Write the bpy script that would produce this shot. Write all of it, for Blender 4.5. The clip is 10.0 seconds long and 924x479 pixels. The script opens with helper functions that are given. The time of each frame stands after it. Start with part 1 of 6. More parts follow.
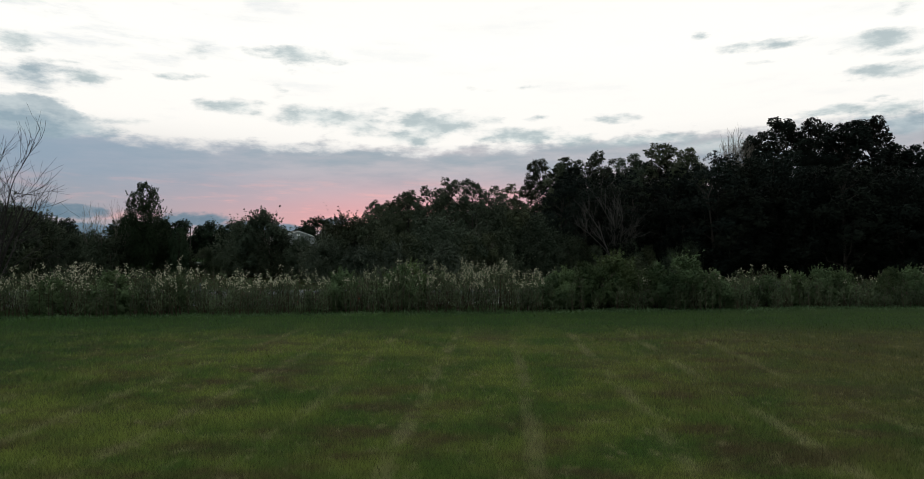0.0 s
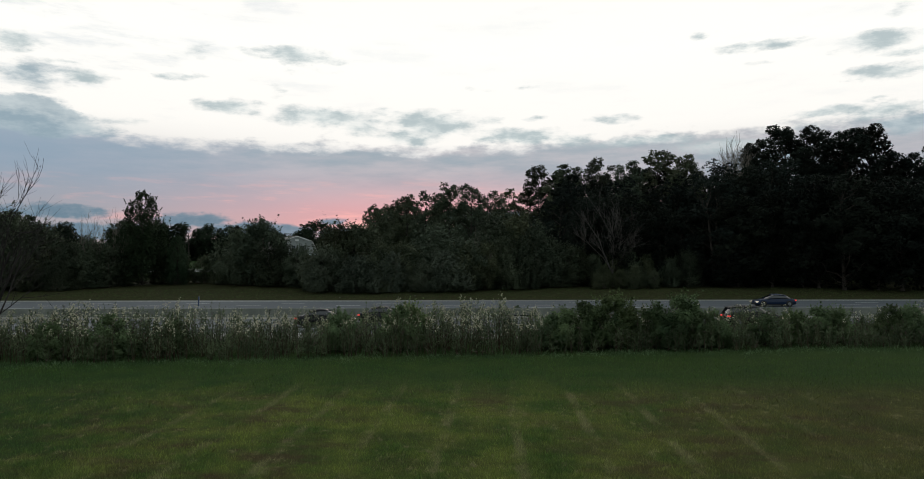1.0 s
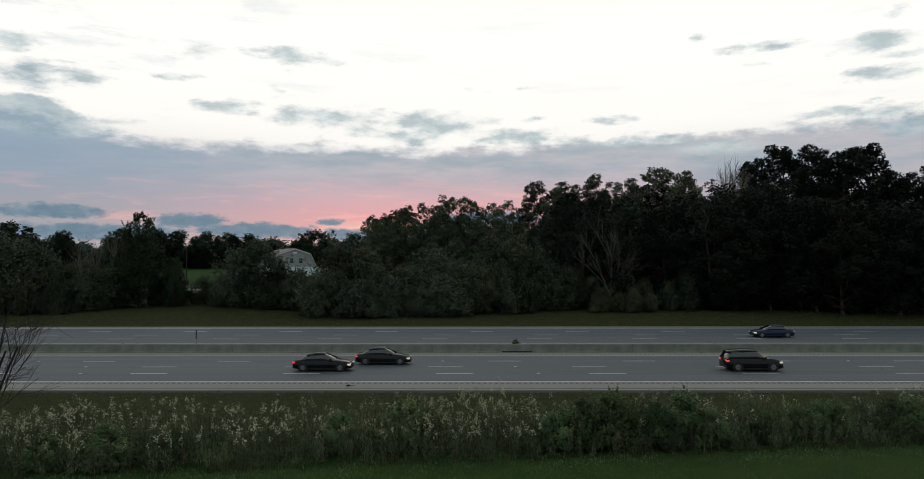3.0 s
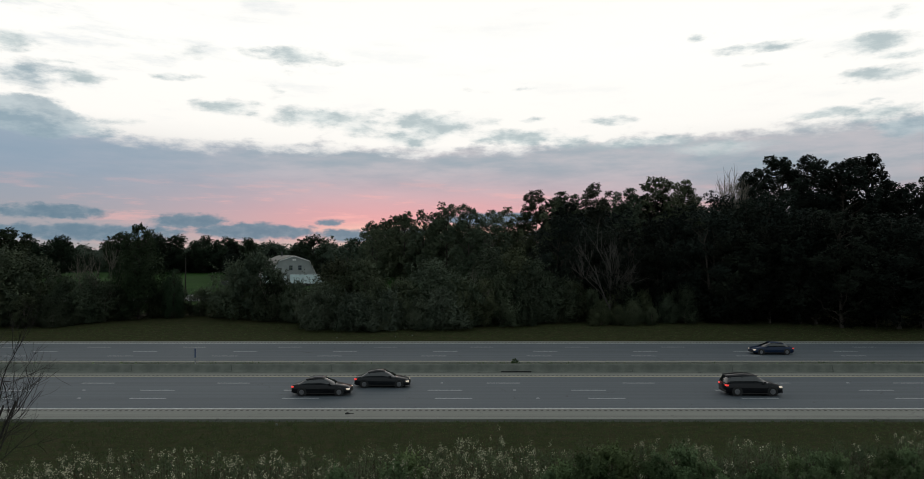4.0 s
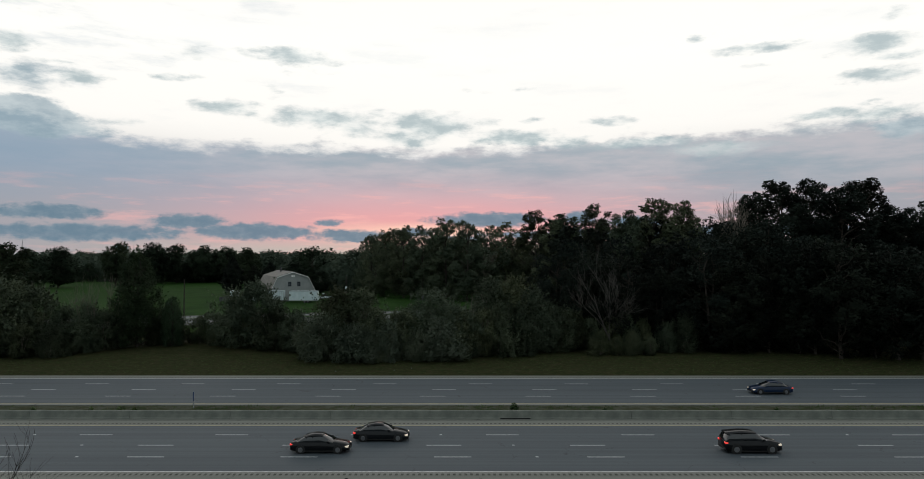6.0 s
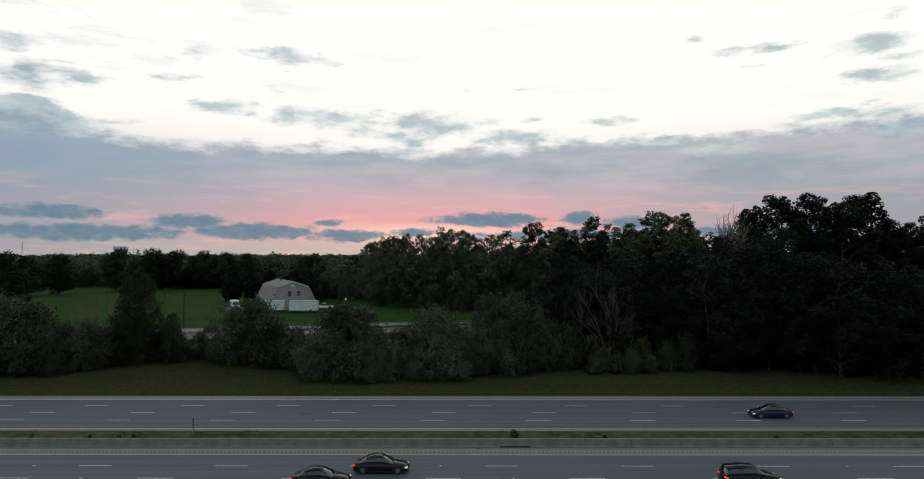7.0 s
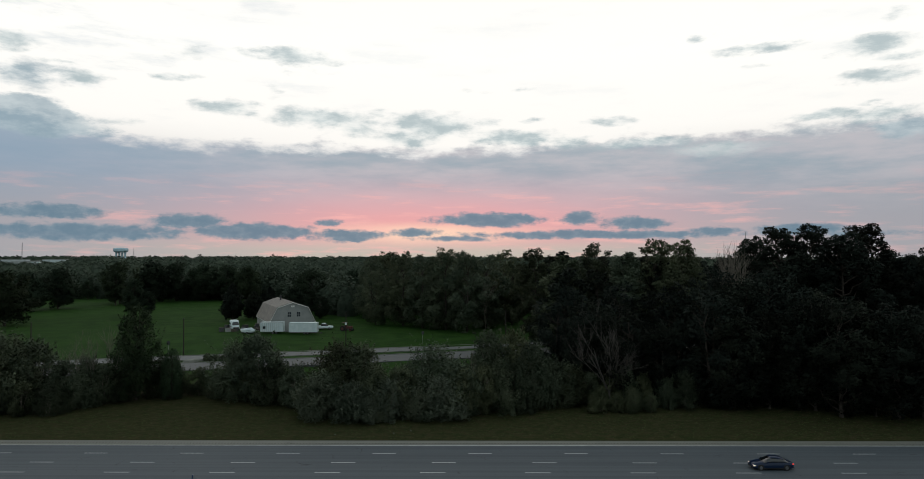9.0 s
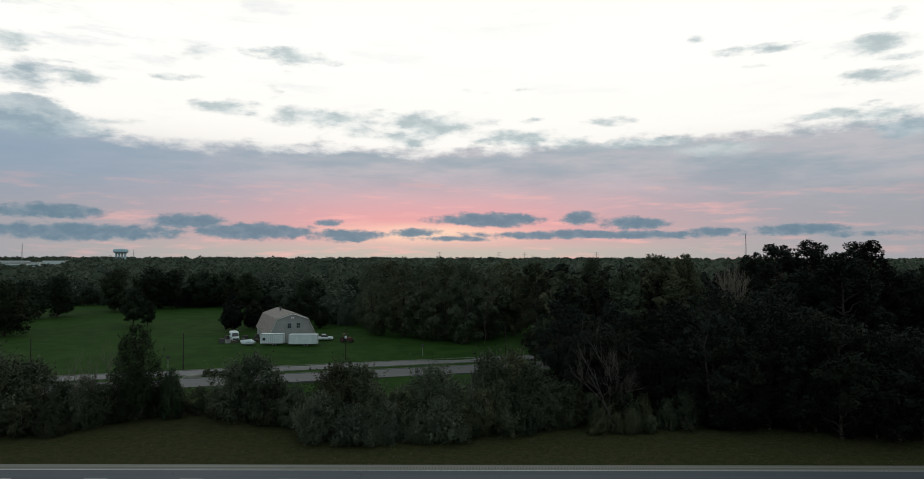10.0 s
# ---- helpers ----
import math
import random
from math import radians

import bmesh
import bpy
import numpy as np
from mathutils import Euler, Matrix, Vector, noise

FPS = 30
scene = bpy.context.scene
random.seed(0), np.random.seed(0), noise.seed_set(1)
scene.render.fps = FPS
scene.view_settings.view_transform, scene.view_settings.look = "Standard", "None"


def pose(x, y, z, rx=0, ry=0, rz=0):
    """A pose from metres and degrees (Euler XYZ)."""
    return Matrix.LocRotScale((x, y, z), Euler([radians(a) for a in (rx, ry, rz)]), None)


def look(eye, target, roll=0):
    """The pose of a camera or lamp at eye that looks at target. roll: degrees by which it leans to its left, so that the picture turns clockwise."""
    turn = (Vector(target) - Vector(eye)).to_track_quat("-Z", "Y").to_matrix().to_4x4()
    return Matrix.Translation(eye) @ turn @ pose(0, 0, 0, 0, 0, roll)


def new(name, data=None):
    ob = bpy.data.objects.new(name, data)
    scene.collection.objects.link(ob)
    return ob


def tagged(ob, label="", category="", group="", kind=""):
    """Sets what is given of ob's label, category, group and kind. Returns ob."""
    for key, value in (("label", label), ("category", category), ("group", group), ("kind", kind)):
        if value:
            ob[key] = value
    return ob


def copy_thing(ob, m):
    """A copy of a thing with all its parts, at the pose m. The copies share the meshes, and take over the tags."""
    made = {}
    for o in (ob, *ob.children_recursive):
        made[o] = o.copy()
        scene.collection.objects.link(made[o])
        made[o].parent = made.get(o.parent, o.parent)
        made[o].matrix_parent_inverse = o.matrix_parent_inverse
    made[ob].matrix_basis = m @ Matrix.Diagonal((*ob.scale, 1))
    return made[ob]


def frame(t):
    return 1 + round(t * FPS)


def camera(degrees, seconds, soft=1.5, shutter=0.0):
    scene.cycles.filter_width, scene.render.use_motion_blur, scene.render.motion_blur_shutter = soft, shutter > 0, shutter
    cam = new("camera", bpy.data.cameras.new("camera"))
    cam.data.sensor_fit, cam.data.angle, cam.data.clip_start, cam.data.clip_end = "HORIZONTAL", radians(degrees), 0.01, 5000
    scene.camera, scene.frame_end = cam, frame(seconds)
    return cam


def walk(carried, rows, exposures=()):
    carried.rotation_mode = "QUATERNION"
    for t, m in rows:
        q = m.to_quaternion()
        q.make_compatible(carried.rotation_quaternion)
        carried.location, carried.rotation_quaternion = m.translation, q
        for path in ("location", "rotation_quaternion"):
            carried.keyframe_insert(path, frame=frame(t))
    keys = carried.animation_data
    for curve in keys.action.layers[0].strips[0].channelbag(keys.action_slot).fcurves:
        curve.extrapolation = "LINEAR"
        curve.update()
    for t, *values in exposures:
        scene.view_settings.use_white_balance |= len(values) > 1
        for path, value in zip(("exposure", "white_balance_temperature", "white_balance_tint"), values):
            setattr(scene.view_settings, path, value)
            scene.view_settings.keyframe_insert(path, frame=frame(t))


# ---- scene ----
# ---- camera: a slow straight rise beside a highway; z = 0 is the near carriageway ----
cam = camera(70.0, 10.0, soft=0.7)
ROWS = [  # seconds, height, yaw, pitch, roll
    (0.0, 4.45, 0.41, 1.30, 0.13),
    (0.5, 5.16, 0.33, 1.31, 0.12),
    (1.0, 5.88, 0.30, 1.32, 0.11),
    (1.5, 6.64, 0.25, 1.33, 0.10),
    (2.0, 7.48, 0.22, 1.34, 0.08),
    (2.5, 8.41, 0.18, 1.36, 0.06),
    (4.0, 11.33, 0.08, 1.42, 0.02),
    (4.5, 12.25, 0.02, 1.44, 0.01),
    (5.0, 13.40, 0.0, 1.45, 0.0),
    (5.5, 14.62, 0.0, 1.45, 0.0),
    (7.0, 18.70, 0.0, 1.46, -0.04),
    (7.5, 20.10, 0.0, 1.46, -0.05),
    (8.0, 21.62, 0.0, 1.46, -0.06),
    (8.5, 23.12, 0.0, 1.46, -0.07),
    (9.0, 24.72, 0.0, 1.46, -0.08),
    (9.5, 26.35, 0.0, 1.46, -0.09),
    (10.0, 27.98, 0.0, 1.46, -0.1),
]
walk(cam, [(t, pose(0, 0, z, 90 + pitch, roll, yaw)) for t, z, yaw, pitch, roll in ROWS])

# ---- world: dusk sky, a bright veil above a lilac bank, small clouds, a pink horizon ----
world = bpy.data.worlds.new("dusk_sky")
scene.world = world
world.use_nodes = True
WT = world.node_tree
WT.nodes.clear()


def sock(v, target):
    if isinstance(v, (int, float)):
        target.default_value = v
    elif isinstance(v, tuple):
        target.default_value = v if len(v) == len(target.default_value) else (*v, 1.0)
    else:
        target.id_data.links.new(v, target)


def mth(nt, op, a, b=None, c=None, clamp=False):
    n = nt.nodes.new("ShaderNodeMath")
    n.operation, n.use_clamp = op, clamp
    for i, v in enumerate((a, b, c)):
        if v is not None:
            sock(v, n.inputs[i])
    return n.outputs[0]


def vmath(nt, op, a, b):
    n = nt.nodes.new("ShaderNodeVectorMath")
    n.operation = op
    sock(a, n.inputs[0])
    sock(b, n.inputs[1])
    return n.outputs["Value"] if op in ("LENGTH", "DISTANCE") else n.outputs[0]


def smooth(nt, v, lo, hi, a=0.0, b=1.0):
    n = nt.nodes.new("ShaderNodeMapRange")
    n.interpolation_type = "SMOOTHSTEP"
    sock(v, n.inputs[0])
    for i, k in enumerate((lo, hi, a, b)):
        sock(k, n.inputs[i + 1])
    return n.outputs[0]


def mixc(nt, f, a, b):
    n = nt.nodes.new("ShaderNodeMix")
    n.data_type = "RGBA"
    sock(f, n.inputs[0])
    sock(a, n.inputs[6])
    sock(b, n.inputs[7])
    return n.outputs[2]


def noise_tex(nt, vec, scale, detail=3.0, rough=0.55, colour=False):
    n = nt.nodes.new("ShaderNodeTexNoise")
    sock(vec, n.inputs["Vector"])
    n.inputs["Scale"].default_value = scale
    n.inputs["Detail"].default_value = detail
    n.inputs["Roughness"].default_value = rough
    return n.outputs["Color" if colour else "Fac"]


def ramp(nt, v, stops):
    n = nt.nodes.new("ShaderNodeValToRGB")
    el = n.color_ramp.elements
    for i, (p, c) in enumerate(stops):
        e = el[i] if i < 2 else el.new(p)
        e.position, e.color = p, (*c, 1)
    sock(v, n.inputs[0])
    return n.outputs[0]


def build_sky(nt):
    d = nt.nodes.new("ShaderNodeTexCoord").outputs["Generated"]
    s = nt.nodes.new("ShaderNodeSeparateXYZ")
    nt.links.new(d, s.inputs[0])
    x, y, z = s.outputs
    flat = mth(nt, "SQRT", mth(nt, "ADD", mth(nt, "MULTIPLY", x, x), mth(nt, "ADD", mth(nt, "MULTIPLY", y, y), 1e-4)))
    az = mth(nt, "ARCTAN2", x, y)
    el = mth(nt, "DIVIDE", z, flat)
    c = nt.nodes.new("ShaderNodeCombineXYZ")
    sock(az, c.inputs[0]), sock(el, c.inputs[1])
    p = c.outputs[0]
    # clouds stretch sideways: noise in flattened coordinates pushes their edges about
    wide = vmath(nt, "MULTIPLY", p, (1.0, 2.8, 1.0))
    push = vmath(nt, "SUBTRACT", noise_tex(nt, wide, 16.0, 6.0, 0.62, True), (0.5, 0.5, 0.5))
    q = vmath(nt, "ADD", p, vmath(nt, "MULTIPLY", push, (0.075, 0.026, 0.0)))
    low_push = vmath(nt, "SUBTRACT", noise_tex(nt, wide, 20.0, 6.0, 0.62, True), (0.5, 0.5, 0.5))
    q_low = vmath(nt, "ADD", p, vmath(nt, "MULTIPLY", low_push, (0.030, 0.010, 0.0)))
    sq = nt.nodes.new("ShaderNodeSeparateXYZ")
    nt.links.new(q, sq.inputs[0])
    qe = sq.outputs[1]

    def blobs(rows, q):
        """Where clouds gather: soft ellipses of azimuth, elevation, half width, half height, density."""
        out = 0.0
        for a, e, w, h, k in rows:
            r = vmath(nt, "LENGTH", vmath(nt, "DIVIDE", vmath(nt, "SUBTRACT", q, (a, e, 0.0)), (w, h, 1.0)), (0, 0, 0))
            out = mth(nt, "MAXIMUM", out, smooth(nt, r, 1.5, 0.1, 0.0, k))
        return out

    puff = mth(nt, "SUBTRACT", noise_tex(nt, vmath(nt, "MULTIPLY", p, (1.0, 2.4, 1.0)), 20.0, 7.0, 0.6), 0.5)

    def torn(field, amount, lo, hi):
        """Breaks a soft field into ragged cloud with the puffs' noise."""
        return smooth(nt, mth(nt, "ADD", field, mth(nt, "MULTIPLY", puff, amount)), lo, hi)

    # clear part of the sky by elevation: pale haze, pink glow, lilac, then bright veil
    base = ramp(nt, mth(nt, "MULTIPLY", el, 2.0, clamp=True), SKY_STOPS)
    # towards the hidden sun the low sky is redder, with a small hot core; further round it is greyer
    off = mth(nt, "ABSOLUTE", mth(nt, "SUBTRACT", az, -0.04))
    glow = smooth(nt, off, 0.66, 0.04)
    low = mth(nt, "MULTIPLY", smooth(nt, el, 0.15, 0.045), smooth(nt, el, 0.006, 0.036))
    base = mixc(nt, mth(nt, "MULTIPLY", mth(nt, "MULTIPLY", glow, low), 0.8), base, PINK)
    core = vmath(nt, "LENGTH", vmath(nt, "DIVIDE", vmath(nt, "SUBTRACT", q_low, (-0.06, 0.034, 0.0)), (0.25, 0.024, 1.0)), (0, 0, 0))
    base = mixc(nt, smooth(nt, core, 1.0, 0.0, 0.0, 0.85), base, (1.05, 0.74, 0.54))
    base = mixc(nt, mth(nt, "MULTIPLY", mth(nt, "SUBTRACT", 1.0, glow), smooth(nt, el, 0.20, 0.10, 0.0, 0.9)), base, (0.35, 0.355, 0.39))
    # faint cirrus in the veil
    streak = noise_tex(nt, vmath(nt, "MULTIPLY", p, (1.0, 4.5, 1.0)), 5.0, 6.0, 0.62)
    thin = mth(nt, "MULTIPLY", smooth(nt, streak, 0.50, 0.72), smooth(nt, az, 0.0, -0.6, 0.2, 0.75))
    base = mixc(nt, mth(nt, "MULTIPLY", thin, smooth(nt, el, 0.17, 0.22)), base, (0.66, 0.72, 0.76))
    # the lilac bank between glow and veil, bluer away from the sun
    fine = smooth(nt, noise_tex(nt, vmath(nt, "MULTIPLY", p, (1.0, 5.0, 1.0)), 6.0, 6.0, 0.6), 0.3, 0.7)
    top = mth(nt, "ADD", mth(nt, "ADD", smooth(nt, az, -0.05, 0.25, 0.169, 0.183), smooth(nt, az, -0.46, -0.60, 0.0, 0.02)), mth(nt, "MULTIPLY", mth(nt, "SUBTRACT", noise_tex(nt, p, 6.0, 3.0), 0.5), 0.035))
    bank = mth(nt, "MULTIPLY", torn(mth(nt, "DIVIDE", mth(nt, "SUBTRACT", top, el), 0.045), 1.5, -0.02, 0.52), smooth(nt, qe, 0.045, 0.135))
    bank_col = mixc(nt, fine, BANK_A, BANK_B)
    bank_col = mixc(nt, mth(nt, "MULTIPLY", glow, smooth(nt, el, 0.145, 0.055, 0.03, 0.78)), bank_col, (0.80, 0.50, 0.52))
    bank_col = mixc(nt, smooth(nt, az, -0.1, -0.65, 0.0, 0.8), bank_col, (0.26, 0.36, 0.47))
    col = mixc(nt, mth(nt, "MULTIPLY", bank, 0.92), base, bank_col)
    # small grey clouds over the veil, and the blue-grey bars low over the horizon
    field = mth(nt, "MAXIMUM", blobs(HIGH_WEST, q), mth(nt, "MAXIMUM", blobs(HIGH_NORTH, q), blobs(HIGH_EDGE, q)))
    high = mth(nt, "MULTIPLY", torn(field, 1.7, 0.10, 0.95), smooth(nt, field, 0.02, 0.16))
    mass = torn(blobs(MASS, q), 0.8, 0.15, 0.55)
    thick = smooth(nt, puff, -0.16, 0.14)
    col = mixc(nt, mth(nt, "MULTIPLY", high, 0.88), col, mixc(nt, thick, CLOUD_B, CLOUD_A))
    col = mixc(nt, mth(nt, "MULTIPLY", mass, 0.82), col, mixc(nt, thick, (0.46, 0.55, 0.59), (0.29, 0.39, 0.45)))
    crumbs = mth(nt, "SUBTRACT", noise_tex(nt, vmath(nt, "MULTIPLY", p, (1.0, 1.7, 1.0)), 55.0, 6.0, 0.6), 0.5)
    heap = mth(nt, "MAXIMUM", blobs(BARS_WEST, q_low), blobs(BARS_NORTH, q_low))
    gather = mth(nt, "ADD", heap, mth(nt, "MULTIPLY", crumbs, 1.1))
    bars = mth(nt, "MULTIPLY", torn(gather, 1.0, 0.06, 0.58), smooth(nt, heap, 0.04, 0.20))
    # thin bright-pink wisps between the bars, stronger towards the hidden sun
    wisp = smooth(nt, noise_tex(nt, vmath(nt, "MULTIPLY", p, (1.0, 7.0, 1.0)), 9.0, 5.0, 0.6), 0.50, 0.70)
    wisp = mth(nt, "MULTIPLY", wisp, mth(nt, "MULTIPLY", smooth(nt, el, 0.135, 0.06), smooth(nt, off, 0.75, 0.1, 0.25, 0.6)))
    col = mixc(nt, wisp, col, (1.0, 0.50, 0.46))
    dark = smooth(nt, mth(nt, "ADD", crumbs, mth(nt, "MULTIPLY", heap, 0.35)), -0.10, 0.42)
    col = mixc(nt, mth(nt, "MULTIPLY", bars, 0.95), col, mixc(nt, dark, BAR_B, BAR_A))
    # higher up the veil thins into plain dusk sky, dimmer in the east behind
    over = smooth(nt, el, 0.5, 1.6)
    col = mixc(nt, over, col, DUSK_TOP)
    east = smooth(nt, y, 0.35, -0.5)
    col = mixc(nt, east, col, DUSK_EAST)
    bg = nt.nodes.new("ShaderNodeBackground")
    sock(col, bg.inputs[0])
    bg.inputs[1].default_value = SKY_STRENGTH
    out = nt.nodes.new("ShaderNodeOutputWorld")
    nt.links.new(bg.outputs[0], out.inputs[0])


SKY_STRENGTH = 1.0
PINK = (0.93, 0.385, 0.375)
SKY_STOPS = [
    (0.0, (0.56, 0.50, 0.43)), (0.03, (0.62, 0.51, 0.45)), (0.08, (0.56, 0.48, 0.49)), (0.14, (0.46, 0.44, 0.50)),
    (0.22, (0.44, 0.46, 0.52)), (0.285, (0.78, 0.77, 0.77)), (0.335, (1.0, 0.975, 0.93)), (0.6, (1.04, 1.03, 0.99)), (1.0, (1.0, 0.98, 0.95)),
]
BANK_A, BANK_B = (0.29, 0.375, 0.435), (0.50, 0.49, 0.525)
CLOUD_A, CLOUD_B = (0.41, 0.50, 0.525), (0.70, 0.76, 0.755)
BAR_A, BAR_B = (0.14, 0.225, 0.295), (0.24, 0.31, 0.37)
DUSK_TOP, DUSK_EAST = (0.33, 0.385, 0.41), (0.51, 0.58, 0.60)
MASS = [
    (-0.595, 0.1881, 0.054, 0.0177, 0.95), (-0.552, 0.1757, 0.031, 0.0167, 0.90), (0.599, 0.1630, 0.043, 0.0177, 0.70),
    (-0.590, 0.2310, 0.060, 0.0240, 0.45), (-0.570, 0.1700, 0.085, 0.0200, 0.80),
]
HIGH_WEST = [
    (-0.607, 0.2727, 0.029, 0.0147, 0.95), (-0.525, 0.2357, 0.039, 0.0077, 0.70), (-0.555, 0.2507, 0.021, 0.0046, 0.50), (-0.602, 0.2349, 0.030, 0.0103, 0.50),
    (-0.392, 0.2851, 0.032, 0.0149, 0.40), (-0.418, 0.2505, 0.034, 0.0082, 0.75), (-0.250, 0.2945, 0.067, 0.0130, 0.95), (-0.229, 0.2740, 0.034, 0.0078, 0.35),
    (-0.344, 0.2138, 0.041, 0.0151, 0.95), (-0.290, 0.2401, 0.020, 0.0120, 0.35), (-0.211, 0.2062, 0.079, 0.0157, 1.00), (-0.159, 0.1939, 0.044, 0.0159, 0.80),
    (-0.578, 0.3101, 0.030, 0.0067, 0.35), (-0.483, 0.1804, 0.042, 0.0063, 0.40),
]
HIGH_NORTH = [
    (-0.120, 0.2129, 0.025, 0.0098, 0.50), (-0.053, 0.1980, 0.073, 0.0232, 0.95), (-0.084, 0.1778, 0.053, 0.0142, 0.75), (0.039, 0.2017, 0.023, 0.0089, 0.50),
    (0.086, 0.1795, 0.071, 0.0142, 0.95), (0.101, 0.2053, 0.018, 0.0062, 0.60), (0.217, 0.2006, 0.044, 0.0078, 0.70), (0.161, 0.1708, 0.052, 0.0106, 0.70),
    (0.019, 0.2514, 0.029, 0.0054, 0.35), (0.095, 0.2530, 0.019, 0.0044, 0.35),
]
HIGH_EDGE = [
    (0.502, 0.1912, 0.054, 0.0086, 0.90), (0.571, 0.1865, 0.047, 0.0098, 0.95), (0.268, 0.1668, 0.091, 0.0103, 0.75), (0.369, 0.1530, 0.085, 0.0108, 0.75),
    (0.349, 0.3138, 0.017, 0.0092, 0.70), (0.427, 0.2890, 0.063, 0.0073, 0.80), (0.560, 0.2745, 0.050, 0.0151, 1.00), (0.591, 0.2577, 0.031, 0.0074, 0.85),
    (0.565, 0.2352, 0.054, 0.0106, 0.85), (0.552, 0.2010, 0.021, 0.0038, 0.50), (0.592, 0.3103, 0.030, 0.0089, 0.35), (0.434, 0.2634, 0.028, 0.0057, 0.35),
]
BARS_WEST = [
    (-0.558, 0.0576, 0.067, 0.0098, 0.95), (-0.522, 0.0317, 0.127, 0.0116, 0.95), (-0.393, 0.0495, 0.05, 0.0107, 0.95), (-0.306, 0.0358, 0.089, 0.0128, 0.95),
    (-0.197, 0.0499, 0.021, 0.0061, 0.7), (-0.172, 0.0308, 0.061, 0.0097, 0.9),
]
BARS_NORTH = [
    (0.041, 0.0553, 0.089, 0.0107, 0.95), (-0.07, 0.0356, 0.037, 0.008, 0.8), (-0.012, 0.0268, 0.08, 0.0054, 0.6), (0.178, 0.0562, 0.031, 0.0105, 0.85),
    (0.254, 0.0493, 0.05, 0.0095, 0.85), (0.199, 0.0324, 0.206, 0.007, 0.9), (0.363, 0.0351, 0.039, 0.0075, 0.8), (0.475, 0.0381, 0.056, 0.0087, 0.85),
    (0.556, 0.0303, 0.077, 0.0046, 0.4),
]
build_sky(WT)

# the sun is down behind the cloud bars: only a faint, wide, warm rest of it
sun = new("sun", bpy.data.lights.new("sun", "SUN"))
sun.data.energy, sun.data.angle, sun.data.color = 0.12, radians(12), (1.0, 0.62, 0.5)
sun.matrix_world = look((0, 0, 50), (0.05, -0.95, 50 - 0.10))

# ---- materials ----


def shader(name, rough=0.9, spec=0.25, metal=0.0):
    m = bpy.data.materials.new(name)
    m.use_nodes = True
    nt = m.node_tree
    b = nt.nodes["Principled BSDF"]
    b.inputs["Roughness"].default_value = rough
    b.inputs["Specular IOR Level"].default_value = spec
    b.inputs["Metallic"].default_value = metal
    return m, nt, b


def place(nt):
    return nt.nodes.new("ShaderNodeNewGeometry").outputs["Position"]


def local(nt):
    return nt.nodes.new("ShaderNodeTexCoord").outputs["Object"]


def relief(nt, b, height, strength, distance=0.02):
    n = nt.nodes.new("ShaderNodeBump")
    n.inputs["Strength"].default_value, n.inputs["Distance"].default_value = strength, distance
    sock(height, n.inputs["Height"])
    nt.links.new(n.outputs[0], b.inputs["Normal"])


def surface(name, a, b_col, scale=2.0, fine=40.0, rough=0.9, bump=0.3, spec=0.25, metal=0.0, by_object=0.0):
    """A worn plain surface: two colours in broad stains, darkened and lightened by a fine grain."""
    m, nt, b = shader(name, rough, spec, metal)
    p = local(nt)
    grain = noise_tex(nt, p, fine, 4.0, 0.65)
    f = smooth(nt, noise_tex(nt, p, scale, 4.0), 0.32, 0.68)
    col = mixc(nt, f, a, b_col)
    k = mth(nt, "ADD", 0.78, mth(nt, "MULTIPLY", grain, 0.44))
    if by_object:
        r = nt.nodes.new("ShaderNodeObjectInfo").outputs["Random"]
        k = mth(nt, "MULTIPLY", k, mth(nt, "ADD", 1.0 - by_object, mth(nt, "MULTIPLY", r, 2 * by_object)))
    col = vmath(nt, "MULTIPLY", col, mixc(nt, k, (0, 0, 0), (1, 1, 1)))
    nt.links.new(col, b.inputs["Base Color"])
    relief(nt, b, grain, bump)
    sock(mth(nt, "ADD", rough - 0.1, mth(nt, "MULTIPLY", grain, 0.2), clamp=True), b.inputs["Roughness"])
    return m


